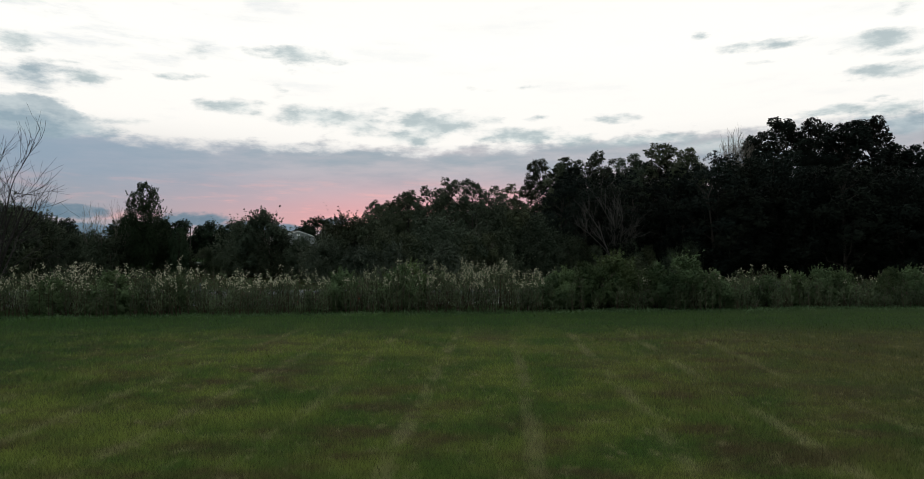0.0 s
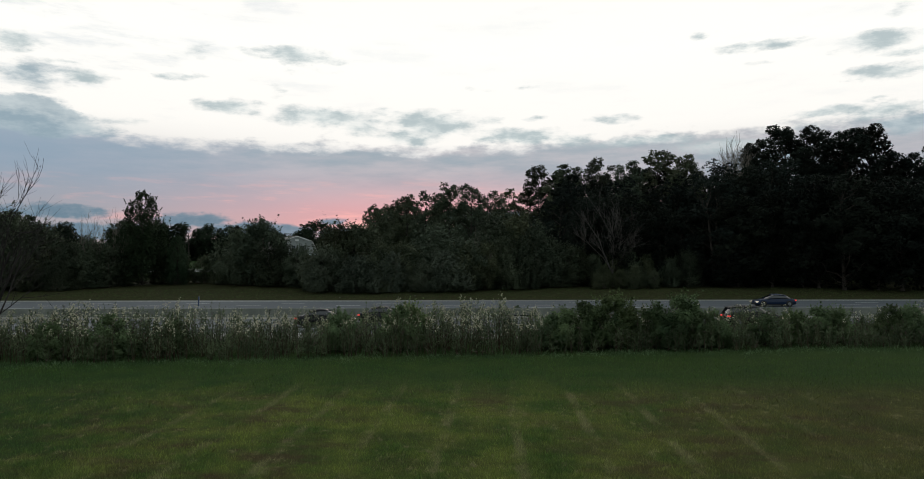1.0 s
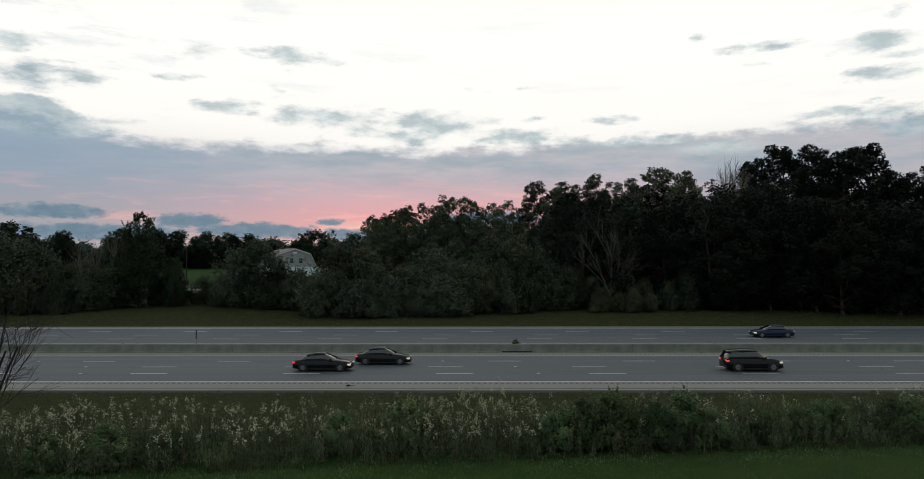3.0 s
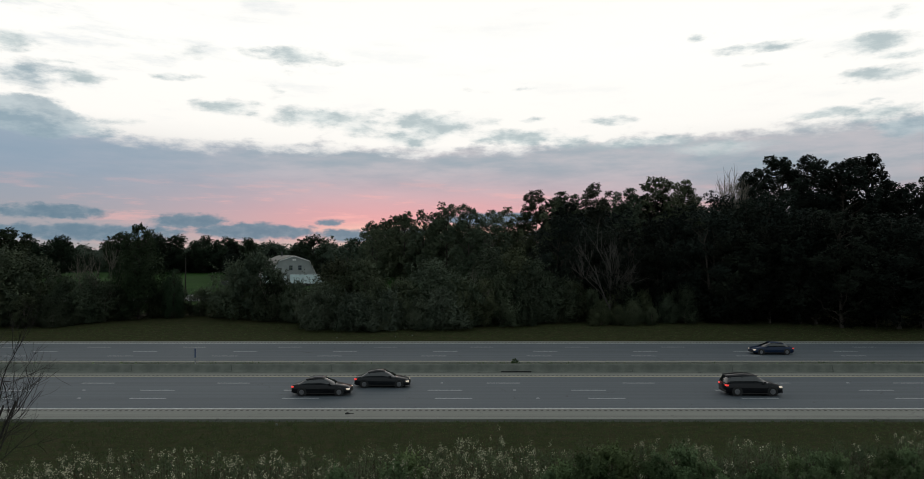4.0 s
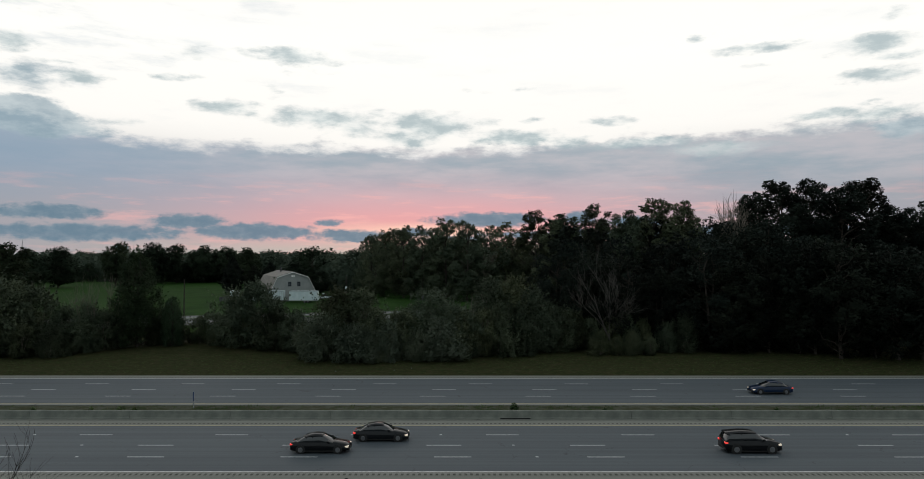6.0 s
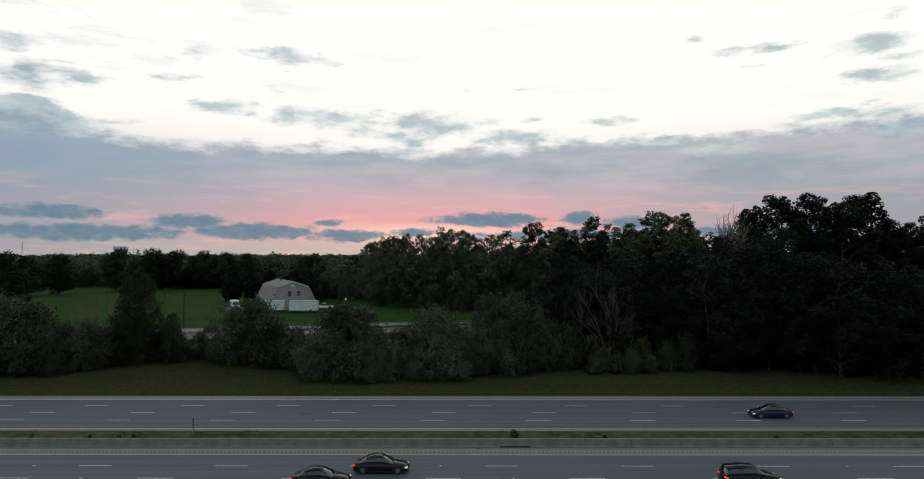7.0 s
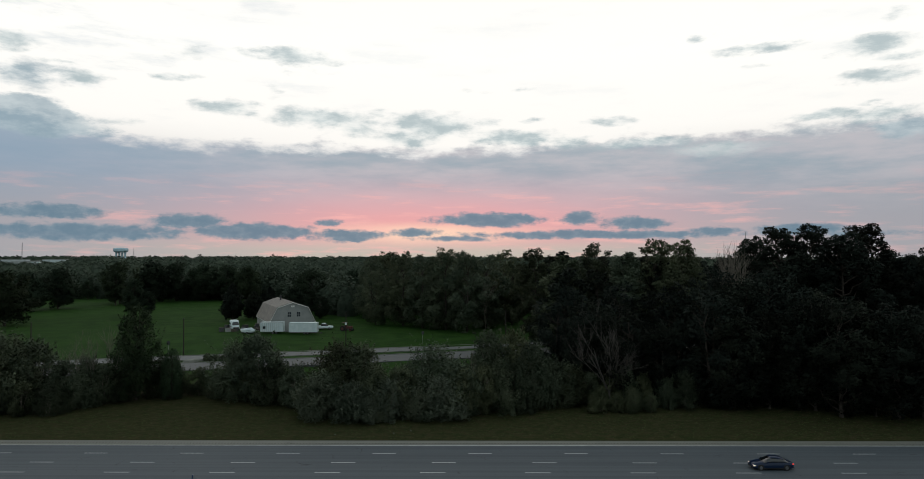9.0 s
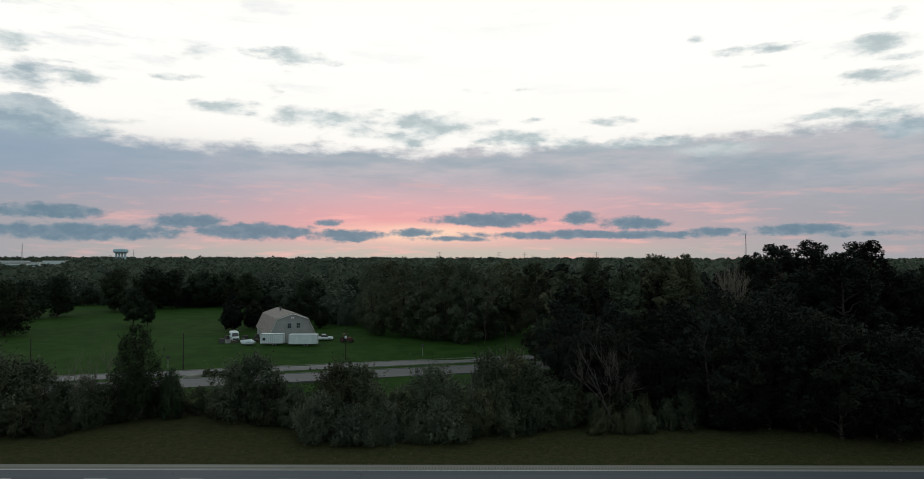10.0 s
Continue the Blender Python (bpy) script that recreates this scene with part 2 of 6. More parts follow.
def leafage(name, dark, light, tip=None, rough=0.75, thin=0.25, scale=0.5):
    """Leaves: shades drift from bough to bough between two greens, single leaves differ a little, some light passes through."""
    m, nt, b = shader(name, rough, 0.06)
    r = nt.nodes.new("ShaderNodeNewGeometry").outputs["Random Per Island"]
    o = nt.nodes.new("ShaderNodeObjectInfo").outputs["Random"]
    bough = smooth(nt, noise_tex(nt, place(nt), scale, 3.0), 0.3, 0.7)
    broad = smooth(nt, noise_tex(nt, place(nt), scale * 0.22, 2.0), 0.3, 0.7)
    f = mth(nt, "ADD", mth(nt, "MULTIPLY", r, 0.08), mth(nt, "ADD", mth(nt, "MULTIPLY", bough, 0.52), mth(nt, "MULTIPLY", broad, 0.40)))
    col = mixc(nt, f, dark, light)
    # one plant leans to olive, the next to blue-green
    hue = mth(nt, "FRACT", mth(nt, "MULTIPLY", o, 7.31))
    col = vmath(nt, "MULTIPLY", col, mixc(nt, hue, (1.06, 1.0, 0.90), (0.93, 0.99, 1.08)))
    if tip:
        col = mixc(nt, smooth(nt, r, 0.9, 0.94), col, tip)
    k = mth(nt, "ADD", 0.50, mth(nt, "MULTIPLY", o, 1.0))
    col = vmath(nt, "MULTIPLY", col, mixc(nt, k, (0, 0, 0), (1, 1, 1)))
    nt.links.new(col, b.inputs["Base Color"])
    t = nt.nodes.new("ShaderNodeBsdfTranslucent")
    nt.links.new(col, t.inputs[0])
    s = nt.nodes.new("ShaderNodeMixShader")
    s.inputs[0].default_value = thin
    nt.links.new(b.outputs[0], s.inputs[1])
    nt.links.new(t.outputs[0], s.inputs[2])
    nt.links.new(s.outputs[0], nt.nodes["Material Output"].inputs[0])
    return m


def lawn_colour(nt, p):
    """Mown lawn: green, yellow-green and brownish tufts in drifts, and thin pale wheel stripes running down it."""
    s = nt.nodes.new("ShaderNodeSeparateXYZ")
    nt.links.new(p, s.inputs[0])
    x, y = s.outputs[0], s.outputs[1]
    big, mid = noise_tex(nt, p, 0.22, 3.0), noise_tex(nt, p, 0.9, 5.0, 0.65)
    dry = noise_tex(nt, vmath(nt, "MULTIPLY", p, (0.55, 1.0, 1.0)), 1.5, 6.0, 0.68)
    tuft = noise_tex(nt, vmath(nt, "MULTIPLY", p, (1.0, 0.7, 1.0)), 5.0, 3.0, 0.6)
    lawn = mixc(nt, smooth(nt, mid, 0.34, 0.66), LAWN_A, LAWN_B)
    lawn = mixc(nt, mth(nt, "MULTIPLY", smooth(nt, dry, 0.44, 0.66), smooth(nt, big, 0.3, 0.62, 0.25, 1.0)), lawn, LAWN_BROWN)
    # the lawn is drier and browner towards one side, darker and greener towards the other
    drift = mth(nt, "ADD", x, mth(nt, "MULTIPLY", mth(nt, "SUBTRACT", mid, 0.5), 9.0))
    lawn = mixc(nt, smooth(nt, drift, 0.5, 9.0, 0.0, 0.62), lawn, LAWN_BROWN)
    lawn = mixc(nt, smooth(nt, drift, -4.0, -11.0, 0.0, 0.55), lawn, LAWN_DEEP)
    lawn = mixc(nt, smooth(nt, tuft, 0.56, 0.74, 0.0, 0.55), lawn, LAWN_DRY)
    lawn = mixc(nt, smooth(nt, y, 14.5, 18.5, 0.0, 0.85), lawn, mixc(nt, mid, LAWN_DEEP, LAWN_A))   # darker, deeper green towards the weeds
    wob = mth(nt, "MULTIPLY", mth(nt, "SUBTRACT", noise_tex(nt, p, 0.7, 3.0), 0.5), 0.17)
    across = mth(nt, "ADD", mth(nt, "SUBTRACT", x, mth(nt, "MULTIPLY", y, 0.05)), wob)
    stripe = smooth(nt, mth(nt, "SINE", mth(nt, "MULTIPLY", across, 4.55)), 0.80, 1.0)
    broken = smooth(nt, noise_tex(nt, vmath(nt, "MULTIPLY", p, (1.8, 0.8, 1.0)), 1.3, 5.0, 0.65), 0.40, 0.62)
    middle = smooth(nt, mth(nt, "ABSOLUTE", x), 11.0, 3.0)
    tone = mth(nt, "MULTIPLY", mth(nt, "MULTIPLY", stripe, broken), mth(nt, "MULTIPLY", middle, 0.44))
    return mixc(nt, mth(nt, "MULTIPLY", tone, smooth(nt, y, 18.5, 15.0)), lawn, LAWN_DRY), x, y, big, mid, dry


def turf():
    """Grass ground: mown lawn south of the weeds, rough verge and mown field beyond."""
    m, nt, b = shader("turf", 0.95, 0.03)
    p = place(nt)
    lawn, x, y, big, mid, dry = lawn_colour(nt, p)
    fine = noise_tex(nt, p, 26.0, 4.0, 0.7)
    verge = mixc(nt, smooth(nt, mid, 0.3, 0.75), VERGE_A, VERGE_B)
    verge = mixc(nt, mth(nt, "MULTIPLY", smooth(nt, dry, 0.45, 0.65), 0.5), verge, VERGE_DRY)
    field = mixc(nt, smooth(nt, big, 0.3, 0.7), FIELD_A, FIELD_B)
    field = mixc(nt, mth(nt, "MULTIPLY", mid, 0.14), field, VERGE_DRY)
    lawn = mixc(nt, 0.12, lawn, (0.008, 0.009, 0.005))   # thatch and soil under the blades
    col = mixc(nt, smooth(nt, y, 24.0, 27.0), lawn, verge)
    # thin gravelly sward on the narrow median
    median = mth(nt, "MULTIPLY", smooth(nt, y, 66.4, 66.9), smooth(nt, y, 72.8, 72.2))
    col = mixc(nt, mth(nt, "MULTIPLY", median, smooth(nt, mid, 0.62, 0.36, 0.25, 0.9)), col, (0.085, 0.09, 0.068))
    col = mixc(nt, smooth(nt, y, 114.0, 132.0), col, field)
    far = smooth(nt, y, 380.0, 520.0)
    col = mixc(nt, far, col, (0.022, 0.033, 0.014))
    k = mth(nt, "ADD", 0.72, mth(nt, "MULTIPLY", fine, 0.56))
    col = vmath(nt, "MULTIPLY", col, mixc(nt, k, (0, 0, 0), (1, 1, 1)))
    nt.links.new(col, b.inputs["Base Color"])
    relief(nt, b, fine, 0.7, 0.05)
    return m


def mown_blades():
    """Single blades take the colour of the lawn where they grow, each a little lighter or darker."""
    m, nt, b = shader("lawn_blades", 0.8, 0.05)
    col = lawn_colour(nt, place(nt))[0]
    r = nt.nodes.new("ShaderNodeNewGeometry").outputs["Random Per Island"]
    k = mth(nt, "ADD", 1.6, mth(nt, "MULTIPLY", r, 0.8))
    n = nt.nodes.new("ShaderNodeVectorMath")
    n.operation = "SCALE"
    sock(col, n.inputs[0])
    sock(k, n.inputs[3])
    col = n.outputs[0]
    nt.links.new(col, b.inputs["Base Color"])
    t = nt.nodes.new("ShaderNodeBsdfTranslucent")
    nt.links.new(col, t.inputs[0])
    s = nt.nodes.new("ShaderNodeMixShader")
    s.inputs[0].default_value = 0.35
    nt.links.new(b.outputs[0], s.inputs[1])
    nt.links.new(t.outputs[0], s.inputs[2])
    nt.links.new(s.outputs[0], nt.nodes["Material Output"].inputs[0])
    return m


def tarmac(name, a, b_col):
    """Worn road surface: lane-long streaks where tyres run, fine stone grain, cross cracks."""
    m, nt, b = shader(name, 0.72, 0.42)
    p = place(nt)
    streak = noise_tex(nt, vmath(nt, "MULTIPLY", p, (0.012, 1.0, 1.0)), 1.3, 3.0)
    blot = noise_tex(nt, p, 0.5, 4.0)
    fine = noise_tex(nt, p, 35.0, 3.0, 0.7)
    col = mixc(nt, smooth(nt, streak, 0.3, 0.7), a, b_col)
    crack = nt.nodes.new("ShaderNodeTexVoronoi")
    crack.feature = "DISTANCE_TO_EDGE"
    crack.inputs["Scale"].default_value = 0.16
    sock(vmath(nt, "ADD", p, vmath(nt, "MULTIPLY", noise_tex(nt, p, 0.7, 3.0, 0.6, True), (2.2, 2.2, 0.0))), crack.inputs["Vector"])
    gap = mth(nt, "MULTIPLY", smooth(nt, crack.outputs["Distance"], 0.008, 0.002), smooth(nt, blot, 0.5, 0.62))
    k = mth(nt, "ADD", 0.74, mth(nt, "ADD", mth(nt, "MULTIPLY", blot, 0.22), mth(nt, "MULTIPLY", fine, 0.3)))
    k = mth(nt, "MULTIPLY", k, mth(nt, "SUBTRACT", 1.0, mth(nt, "MULTIPLY", gap, 0.55)))
    col = vmath(nt, "MULTIPLY", col, mixc(nt, k, (0, 0, 0), (1, 1, 1)))
    nt.links.new(col, b.inputs["Base Color"])
    relief(nt, b, fine, 0.35, 0.01)
    return m


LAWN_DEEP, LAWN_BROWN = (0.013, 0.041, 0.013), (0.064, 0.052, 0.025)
LAWN_A, LAWN_B, LAWN_DRY = (0.042, 0.074, 0.017), (0.110, 0.132, 0.030), (0.205, 0.186, 0.094)
VERGE_A, VERGE_B, VERGE_DRY = (0.024, 0.031, 0.012), (0.038, 0.040, 0.017), (0.066, 0.049, 0.029)
FIELD_A, FIELD_B = (0.010, 0.037, 0.006), (0.019, 0.057, 0.009)
TURF = turf()
ASPHALT = tarmac("asphalt", (0.046, 0.059, 0.070), (0.065, 0.080, 0.092))
SHOULDER = tarmac("shoulder_asphalt", (0.130, 0.136, 0.116), (0.175, 0.179, 0.156))
TOWN_ROAD = tarmac("town_asphalt", (0.048, 0.055, 0.058), (0.064, 0.071, 0.074))
TOWN_ROAD_PALE = tarmac("town_concrete", (0.072, 0.080, 0.083), (0.095, 0.103, 0.105))
GROOVE = surface("groove_dark", (0.045, 0.045, 0.04), (0.085, 0.083, 0.074), 4.0)
LANE_PAINT = surface("lane_paint", (0.58, 0.59, 0.59), (0.40, 0.41, 0.41), 3.0, 30.0, 0.7)
YELLOW_PAINT = surface("yellow_paint", (0.42, 0.36, 0.22), (0.34, 0.30, 0.20), 3.0, 30.0, 0.7)
CONCRETE = surface("barrier_concrete", (0.120, 0.129, 0.113), (0.178, 0.186, 0.162), 0.8, 25.0, 0.9, by_object=0.08)
DARK_GAP = surface("drain_dark", (0.012, 0.012, 0.012), (0.02, 0.02, 0.02), 5.0)
BARK = surface("bark", (0.032, 0.027, 0.022), (0.056, 0.048, 0.040), 3.0, 14.0, 0.95, 0.8)
PALE_BARK = surface("pale_bark", (0.13, 0.115, 0.095), (0.19, 0.17, 0.14), 2.0, 12.0, 0.95, 0.8)
# darker than the leaves' own green: the wood's deep shade is in this colour
OAK_LEAF_SHADED = leafage("oak_leaves_shaded", (0.006, 0.010, 0.008), (0.032, 0.042, 0.031))
BUSH_LEAF = leafage("bush_leaves", (0.033, 0.046, 0.028), (0.132, 0.156, 0.096))
PALE_BUSH = leafage("pale_bush_leaves", (0.044, 0.058, 0.040), (0.152, 0.176, 0.122))
GROVE_LEAF = leafage("grove_leaves", (0.034, 0.050, 0.031), (0.132, 0.156, 0.096))
MAPLE_LEAF = leafage("maple_leaves", (0.028, 0.052, 0.028), (0.066, 0.100, 0.056))
FIELD_LEAF = leafage("field_tree_leaves", (0.018, 0.030, 0.018), (0.046, 0.066, 0.038))
# lightened with distance in mind: the haze is put into this leaf colour
WOODS_LEAF_HAZED = leafage("far_wood_leaves_hazed", (0.030, 0.046, 0.033), (0.092, 0.118, 0.078), scale=0.055)
WEED_LEAF = leafage("weed_leaves", (0.036, 0.056, 0.030), (0.165, 0.205, 0.110), (0.141, 0.110, 0.090), scale=1.6)
WEED_HEAD = leafage("weed_seed_heads", (0.27, 0.28, 0.20), (0.50, 0.50, 0.40))
LAWN_BLADE = mown_blades()
SIDING = surface("pale_siding", (0.235, 0.25, 0.245), (0.275, 0.29, 0.28), 0.6, 10.0, 0.7)
SHINGLE = surface("roof_shingles", (0.165, 0.155, 0.142), (0.225, 0.208, 0.188), 1.2, 14.0, 0.9, 0.6)
WHITE_PAINT = surface("white_paint", (0.48, 0.58, 0.59), (0.58, 0.66, 0.67), 0.8, 12.0, 0.5)
TRIM_WHITE = surface("trim_white", (0.72, 0.72, 0.70), (0.78, 0.78, 0.76), 2.0, 20.0, 0.6)
POLE_WOOD = surface("pole_wood", (0.022, 0.019, 0.016), (0.038, 0.032, 0.026), 2.0, 20.0, 0.9)
STEEL = surface("galvanised_steel", (0.30, 0.31, 0.32), (0.38, 0.39, 0.40), 3.0, 30.0, 0.5, 0.1, 0.5, 0.6)
DARK_STEEL = surface("dark_steel", (0.05, 0.052, 0.055), (0.08, 0.082, 0.085), 3.0, 30.0, 0.6, 0.1, 0.4, 0.4)
TOWER_BLUE = surface("tower_paint", (0.34, 0.51, 0.58), (0.42, 0.57, 0.64), 0.2, 4.0, 0.5)
TRACTOR_RED = surface("tractor_red", (0.10, 0.036, 0.028), (0.075, 0.03, 0.024), 1.5, 16.0, 0.6)
RUBBER = surface("tyre_rubber", (0.015, 0.015, 0.015), (0.025, 0.025, 0.025), 6.0, 50.0, 0.85)
ALLOY = surface("alloy_rim", (0.16, 0.16, 0.17), (0.22, 0.22, 0.23), 6.0, 50.0, 0.35, 0.05, 0.5, 0.8)


def car_paint(name, colour):
    """Dark enamel under a clear coat, with faint road dust."""
    m, nt, b = shader(name, 0.3, 0.04)
    dust = smooth(nt, noise_tex(nt, local(nt), 3.0, 4.0), 0.5, 0.8, 0.0, 0.12)
    nt.links.new(mixc(nt, dust, (*colour, 1.0), (0.03, 0.03, 0.029)), b.inputs["Base Color"])
    b.inputs["Coat Weight"].default_value = 0.4
    b.inputs["Coat Roughness"].default_value = 0.03
    return m


CAR_BLACK = car_paint("car_paint_black", (0.004, 0.0045, 0.006))
CAR_NAVY = car_paint("car_paint_dark_blue", (0.008, 0.018, 0.045))
CAR_GREY = car_paint("car_paint_charcoal", (0.007, 0.008, 0.010))
BLACK_TRIM = surface("black_plastic", (0.012, 0.012, 0.012), (0.02, 0.02, 0.02), 5.0, 50.0, 0.6)
SIGN_BLUE = surface("sign_blue", (0.035, 0.06, 0.13), (0.045, 0.075, 0.15), 5.0, 40.0, 0.5)
BARE_SOIL = surface("yard_clutter", (0.06, 0.052, 0.042), (0.11, 0.098, 0.08), 2.0, 20.0, 0.9)


def glazing(name, tint, rough=0.06):
    m, nt, b = shader(name, rough, 0.8)
    b.inputs["Base Color"].default_value = (*tint, 1)
    return m


CAR_GLASS = glazing("car_glass_tinted", (0.010, 0.012, 0.014))
PANE_GLASS = glazing("window_pane_dark", (0.03, 0.04, 0.05))


def lens(name, colour, glow):
    m, nt, b = shader(name, 0.2, 0.5)
    b.inputs["Base Color"].default_value = (*colour, 1)
    b.inputs["Emission Color"].default_value = (*colour, 1)
    b.inputs["Emission Strength"].default_value = glow
    return m


TAIL_LENS = lens("tail_lamp_red", (0.75, 0.05, 0.04), 0.8)
HEAD_LENS = lens("head_lamp_clear", (0.9, 0.75, 0.6), 0.35)
BUSH_GREEN = leafage("hedge_bush_leaves", (0.052, 0.088, 0.038), (0.190, 0.258, 0.120), scale=2.2)
VERGE_BLADE = leafage("verge_blades", (0.045, 0.070, 0.026), (0.072, 0.100, 0.036), (0.12, 0.11, 0.06))
# stem brown darkened further: it carries the shade between the stalks
WEED_STEM_SHADED = leafage("weed_stems", (0.036, 0.028, 0.020), (0.080, 0.056, 0.036))
TWIG_BARK = surface("dark_twig_bark", (0.020, 0.017, 0.016), (0.034, 0.030, 0.027), 3.0, 14.0, 0.95, 0.8)
DEAD_BARK = surface("dead_bark", (0.062, 0.058, 0.053), (0.100, 0.092, 0.082), 2.0, 12.0, 0.95, 0.8)

# ---- mesh helpers ----


def mesh_of(name, v, f, mat, normals=None):
    """A mesh from arrays of corners and of faces with equally many corners."""
    v, f = np.asarray(v, dtype=np.float32), np.asarray(f, dtype=np.int32)
    me = bpy.data.meshes.new(name)
    n, k = f.shape
    me.vertices.add(len(v))
    me.vertices.foreach_set("co", v.ravel())
    me.loops.add(n * k)
    me.loops.foreach_set("vertex_index", f.ravel())
    me.polygons.add(n)
    me.polygons.foreach_set("loop_start", np.arange(0, n * k, k, dtype=np.int32))
    me.materials.append(mat)
    me.update(calc_edges=True)
    if normals is not None:
        me.polygons.foreach_set("use_smooth", np.ones(n, dtype=bool))
        me.normals_split_custom_set_from_vertices(np.asarray(normals, dtype=np.float32))
    return me


def join(pieces):
    """Joins (corners, faces) pairs into one."""
    vs, fs, n = [], [], 0
    for v, f in pieces:
        vs.append(v)
        fs.append(np.asarray(f) + n)
        n += len(v)
    return np.concatenate(vs), np.concatenate(fs)


def tube(points, radii, k=6):
    """A tapered round limb along points."""
    p = np.asarray(points, dtype=float)
    d = np.gradient(p, axis=0)
    d /= np.linalg.norm(d, axis=1)[:, None] + 1e-9
    ref = np.where(np.abs(d[:, 2:3]) < 0.9, np.array([[0.0, 0, 1]]), np.array([[1.0, 0, 0]]))
    a = np.cross(d, ref)
    a /= np.linalg.norm(a, axis=1)[:, None] + 1e-9
    b = np.cross(d, a)
    t = np.arange(k) / k * 2 * np.pi
    ring = a[:, None] * np.cos(t)[None, :, None] + b[:, None] * np.sin(t)[None, :, None]
    v = (p[:, None] + ring * np.asarray(radii)[:, None, None]).reshape(-1, 3)
    i, j = np.meshgrid(np.arange(len(p) - 1), np.arange(k), indexing="ij")
    i, j = i.ravel(), j.ravel()
    f = np.stack([i * k + j, i * k + (j + 1) % k, (i + 1) * k + (j + 1) % k, (i + 1) * k + j], 1)
    return v, f


def slips(rng, c, size, up=0.8, out=None):
    """One small pointed triangle per centre: foliage seen from far off. With out, the ways out of the bough, it also
    gives soft normals, so that leaves shade together as boughs do."""
    n = len(c)
    nor = rng.normal(size=(n, 3))
    nor[:, 2] = np.abs(nor[:, 2]) + up
    a = np.cross(nor, rng.normal(size=(n, 3)))
    a /= np.linalg.norm(a, axis=1)[:, None] + 1e-9
    b = np.cross(nor, a)
    b /= np.linalg.norm(b, axis=1)[:, None] + 1e-9
    s = (size * rng.uniform(0.6, 1.45, n))[:, None]
    tri = np.stack([c + a * s * 0.85, c - a * s * 0.45 + b * s * 0.6, c - a * s * 0.45 - b * s * 0.6], 1)
    f = np.arange(3 * n).reshape(-1, 3)
    if out is None:
        return tri.reshape(-1, 3), f
    face = np.cross(tri[:, 1] - tri[:, 0], tri[:, 2] - tri[:, 0])
    turned = (face * out).sum(1) < 0
    tri[turned] = tri[turned][:, [0, 2, 1]]
    face[turned] *= -1
    face /= np.linalg.norm(face, axis=1)[:, None] + 1e-9
    soft = out + 0.12 * face
    soft /= np.linalg.norm(soft, axis=1)[:, None] + 1e-9
    return tri.reshape(-1, 3), f, np.repeat(soft, 3, axis=0)


def lances(rng, c, length, width, rise=0.9):
    """Narrow leaves that spring from their points outwards and upwards."""
    n = len(c)
    a = rng.uniform(0, 2 * np.pi, n)
    d = np.stack([np.cos(a), np.sin(a), rng.uniform(-0.2, 2 * rise, n)], 1)
    d /= np.linalg.norm(d, axis=1)[:, None]
    w = np.stack([-np.sin(a), np.cos(a), rng.normal(size=n) * 0.4], 1)
    s = rng.uniform(0.6, 1.4, n)[:, None]
    tip, wid = d * length * s, w * width * s
    v = np.stack([c, c + tip * 0.4 + wid, c + tip, c + tip * 0.4 - wid], 1).reshape(-1, 3)
    return v, np.arange(4 * n).reshape(-1, 4)


def part(name, data, mat, parent, label=""):
    """Links a mesh, or a bmesh, as one mesh object under a thing or a part."""
    if isinstance(data, bmesh.types.BMesh):
        me = bpy.data.meshes.new(name)
        data.to_mesh(me)
        data.free()
        me.materials.append(mat)
        data = me
    ob = new(name, data)
    ob.parent = parent
    return tagged(ob, label)


def thing(name, label, category, group="", kind=""):
    return tagged(new(name), label, category, group, kind)


def box(bm, x0, y0, z0, x1, y1, z1, bevel=0.0):
    v = [bm.verts.new(p) for p in ((x0, y0, z0), (x1, y0, z0), (x1, y1, z0), (x0, y1, z0), (x0, y0, z1), (x1, y0, z1), (x1, y1, z1), (x0, y1, z1))]
    fs = [bm.faces.new([v[i] for i in q]) for q in ((3, 2, 1, 0), (4, 5, 6, 7), (0, 1, 5, 4), (1, 2, 6, 5), (2, 3, 7, 6), (3, 0, 4, 7))]
    if bevel:
        es = list({e for f in fs for e in f.edges})
        bmesh.ops.bevel(bm, geom=es, offset=bevel, segments=2, affect="EDGES", profile=0.5)
    return bm


def boxed(*a):
    return box(bmesh.new(), *a)


def prism(outline, x0, x1):
    """A bmesh: an outline of (y, z) drawn out from x0 to x1."""
    bm = bmesh.new()
    a = [bm.verts.new((x0, y, z)) for y, z in outline]
    b = [bm.verts.new((x1, y, z)) for y, z in outline]
    n = len(a)
    bm.faces.new(a)
    bm.faces.new(b[::-1])
    for i in range(n):
        bm.faces.new((a[i], b[i], b[(i + 1) % n], a[(i + 1) % n]))
    bmesh.ops.recalc_face_normals(bm, faces=bm.faces)
    return bm


def structure(name, data, mat, label):
    ob = part(name, data, mat, None)
    return tagged(ob, label, name.split("_")[0], kind="structure")

# ---- ground: lawn on a low bank, the highway in a shallow cut, fields beyond ----


def step(v, a, b):
    t = np.clip((np.asarray(v, dtype=float) - a) / (b - a), 0, 1)
    return t * t * (3 - 2 * t)


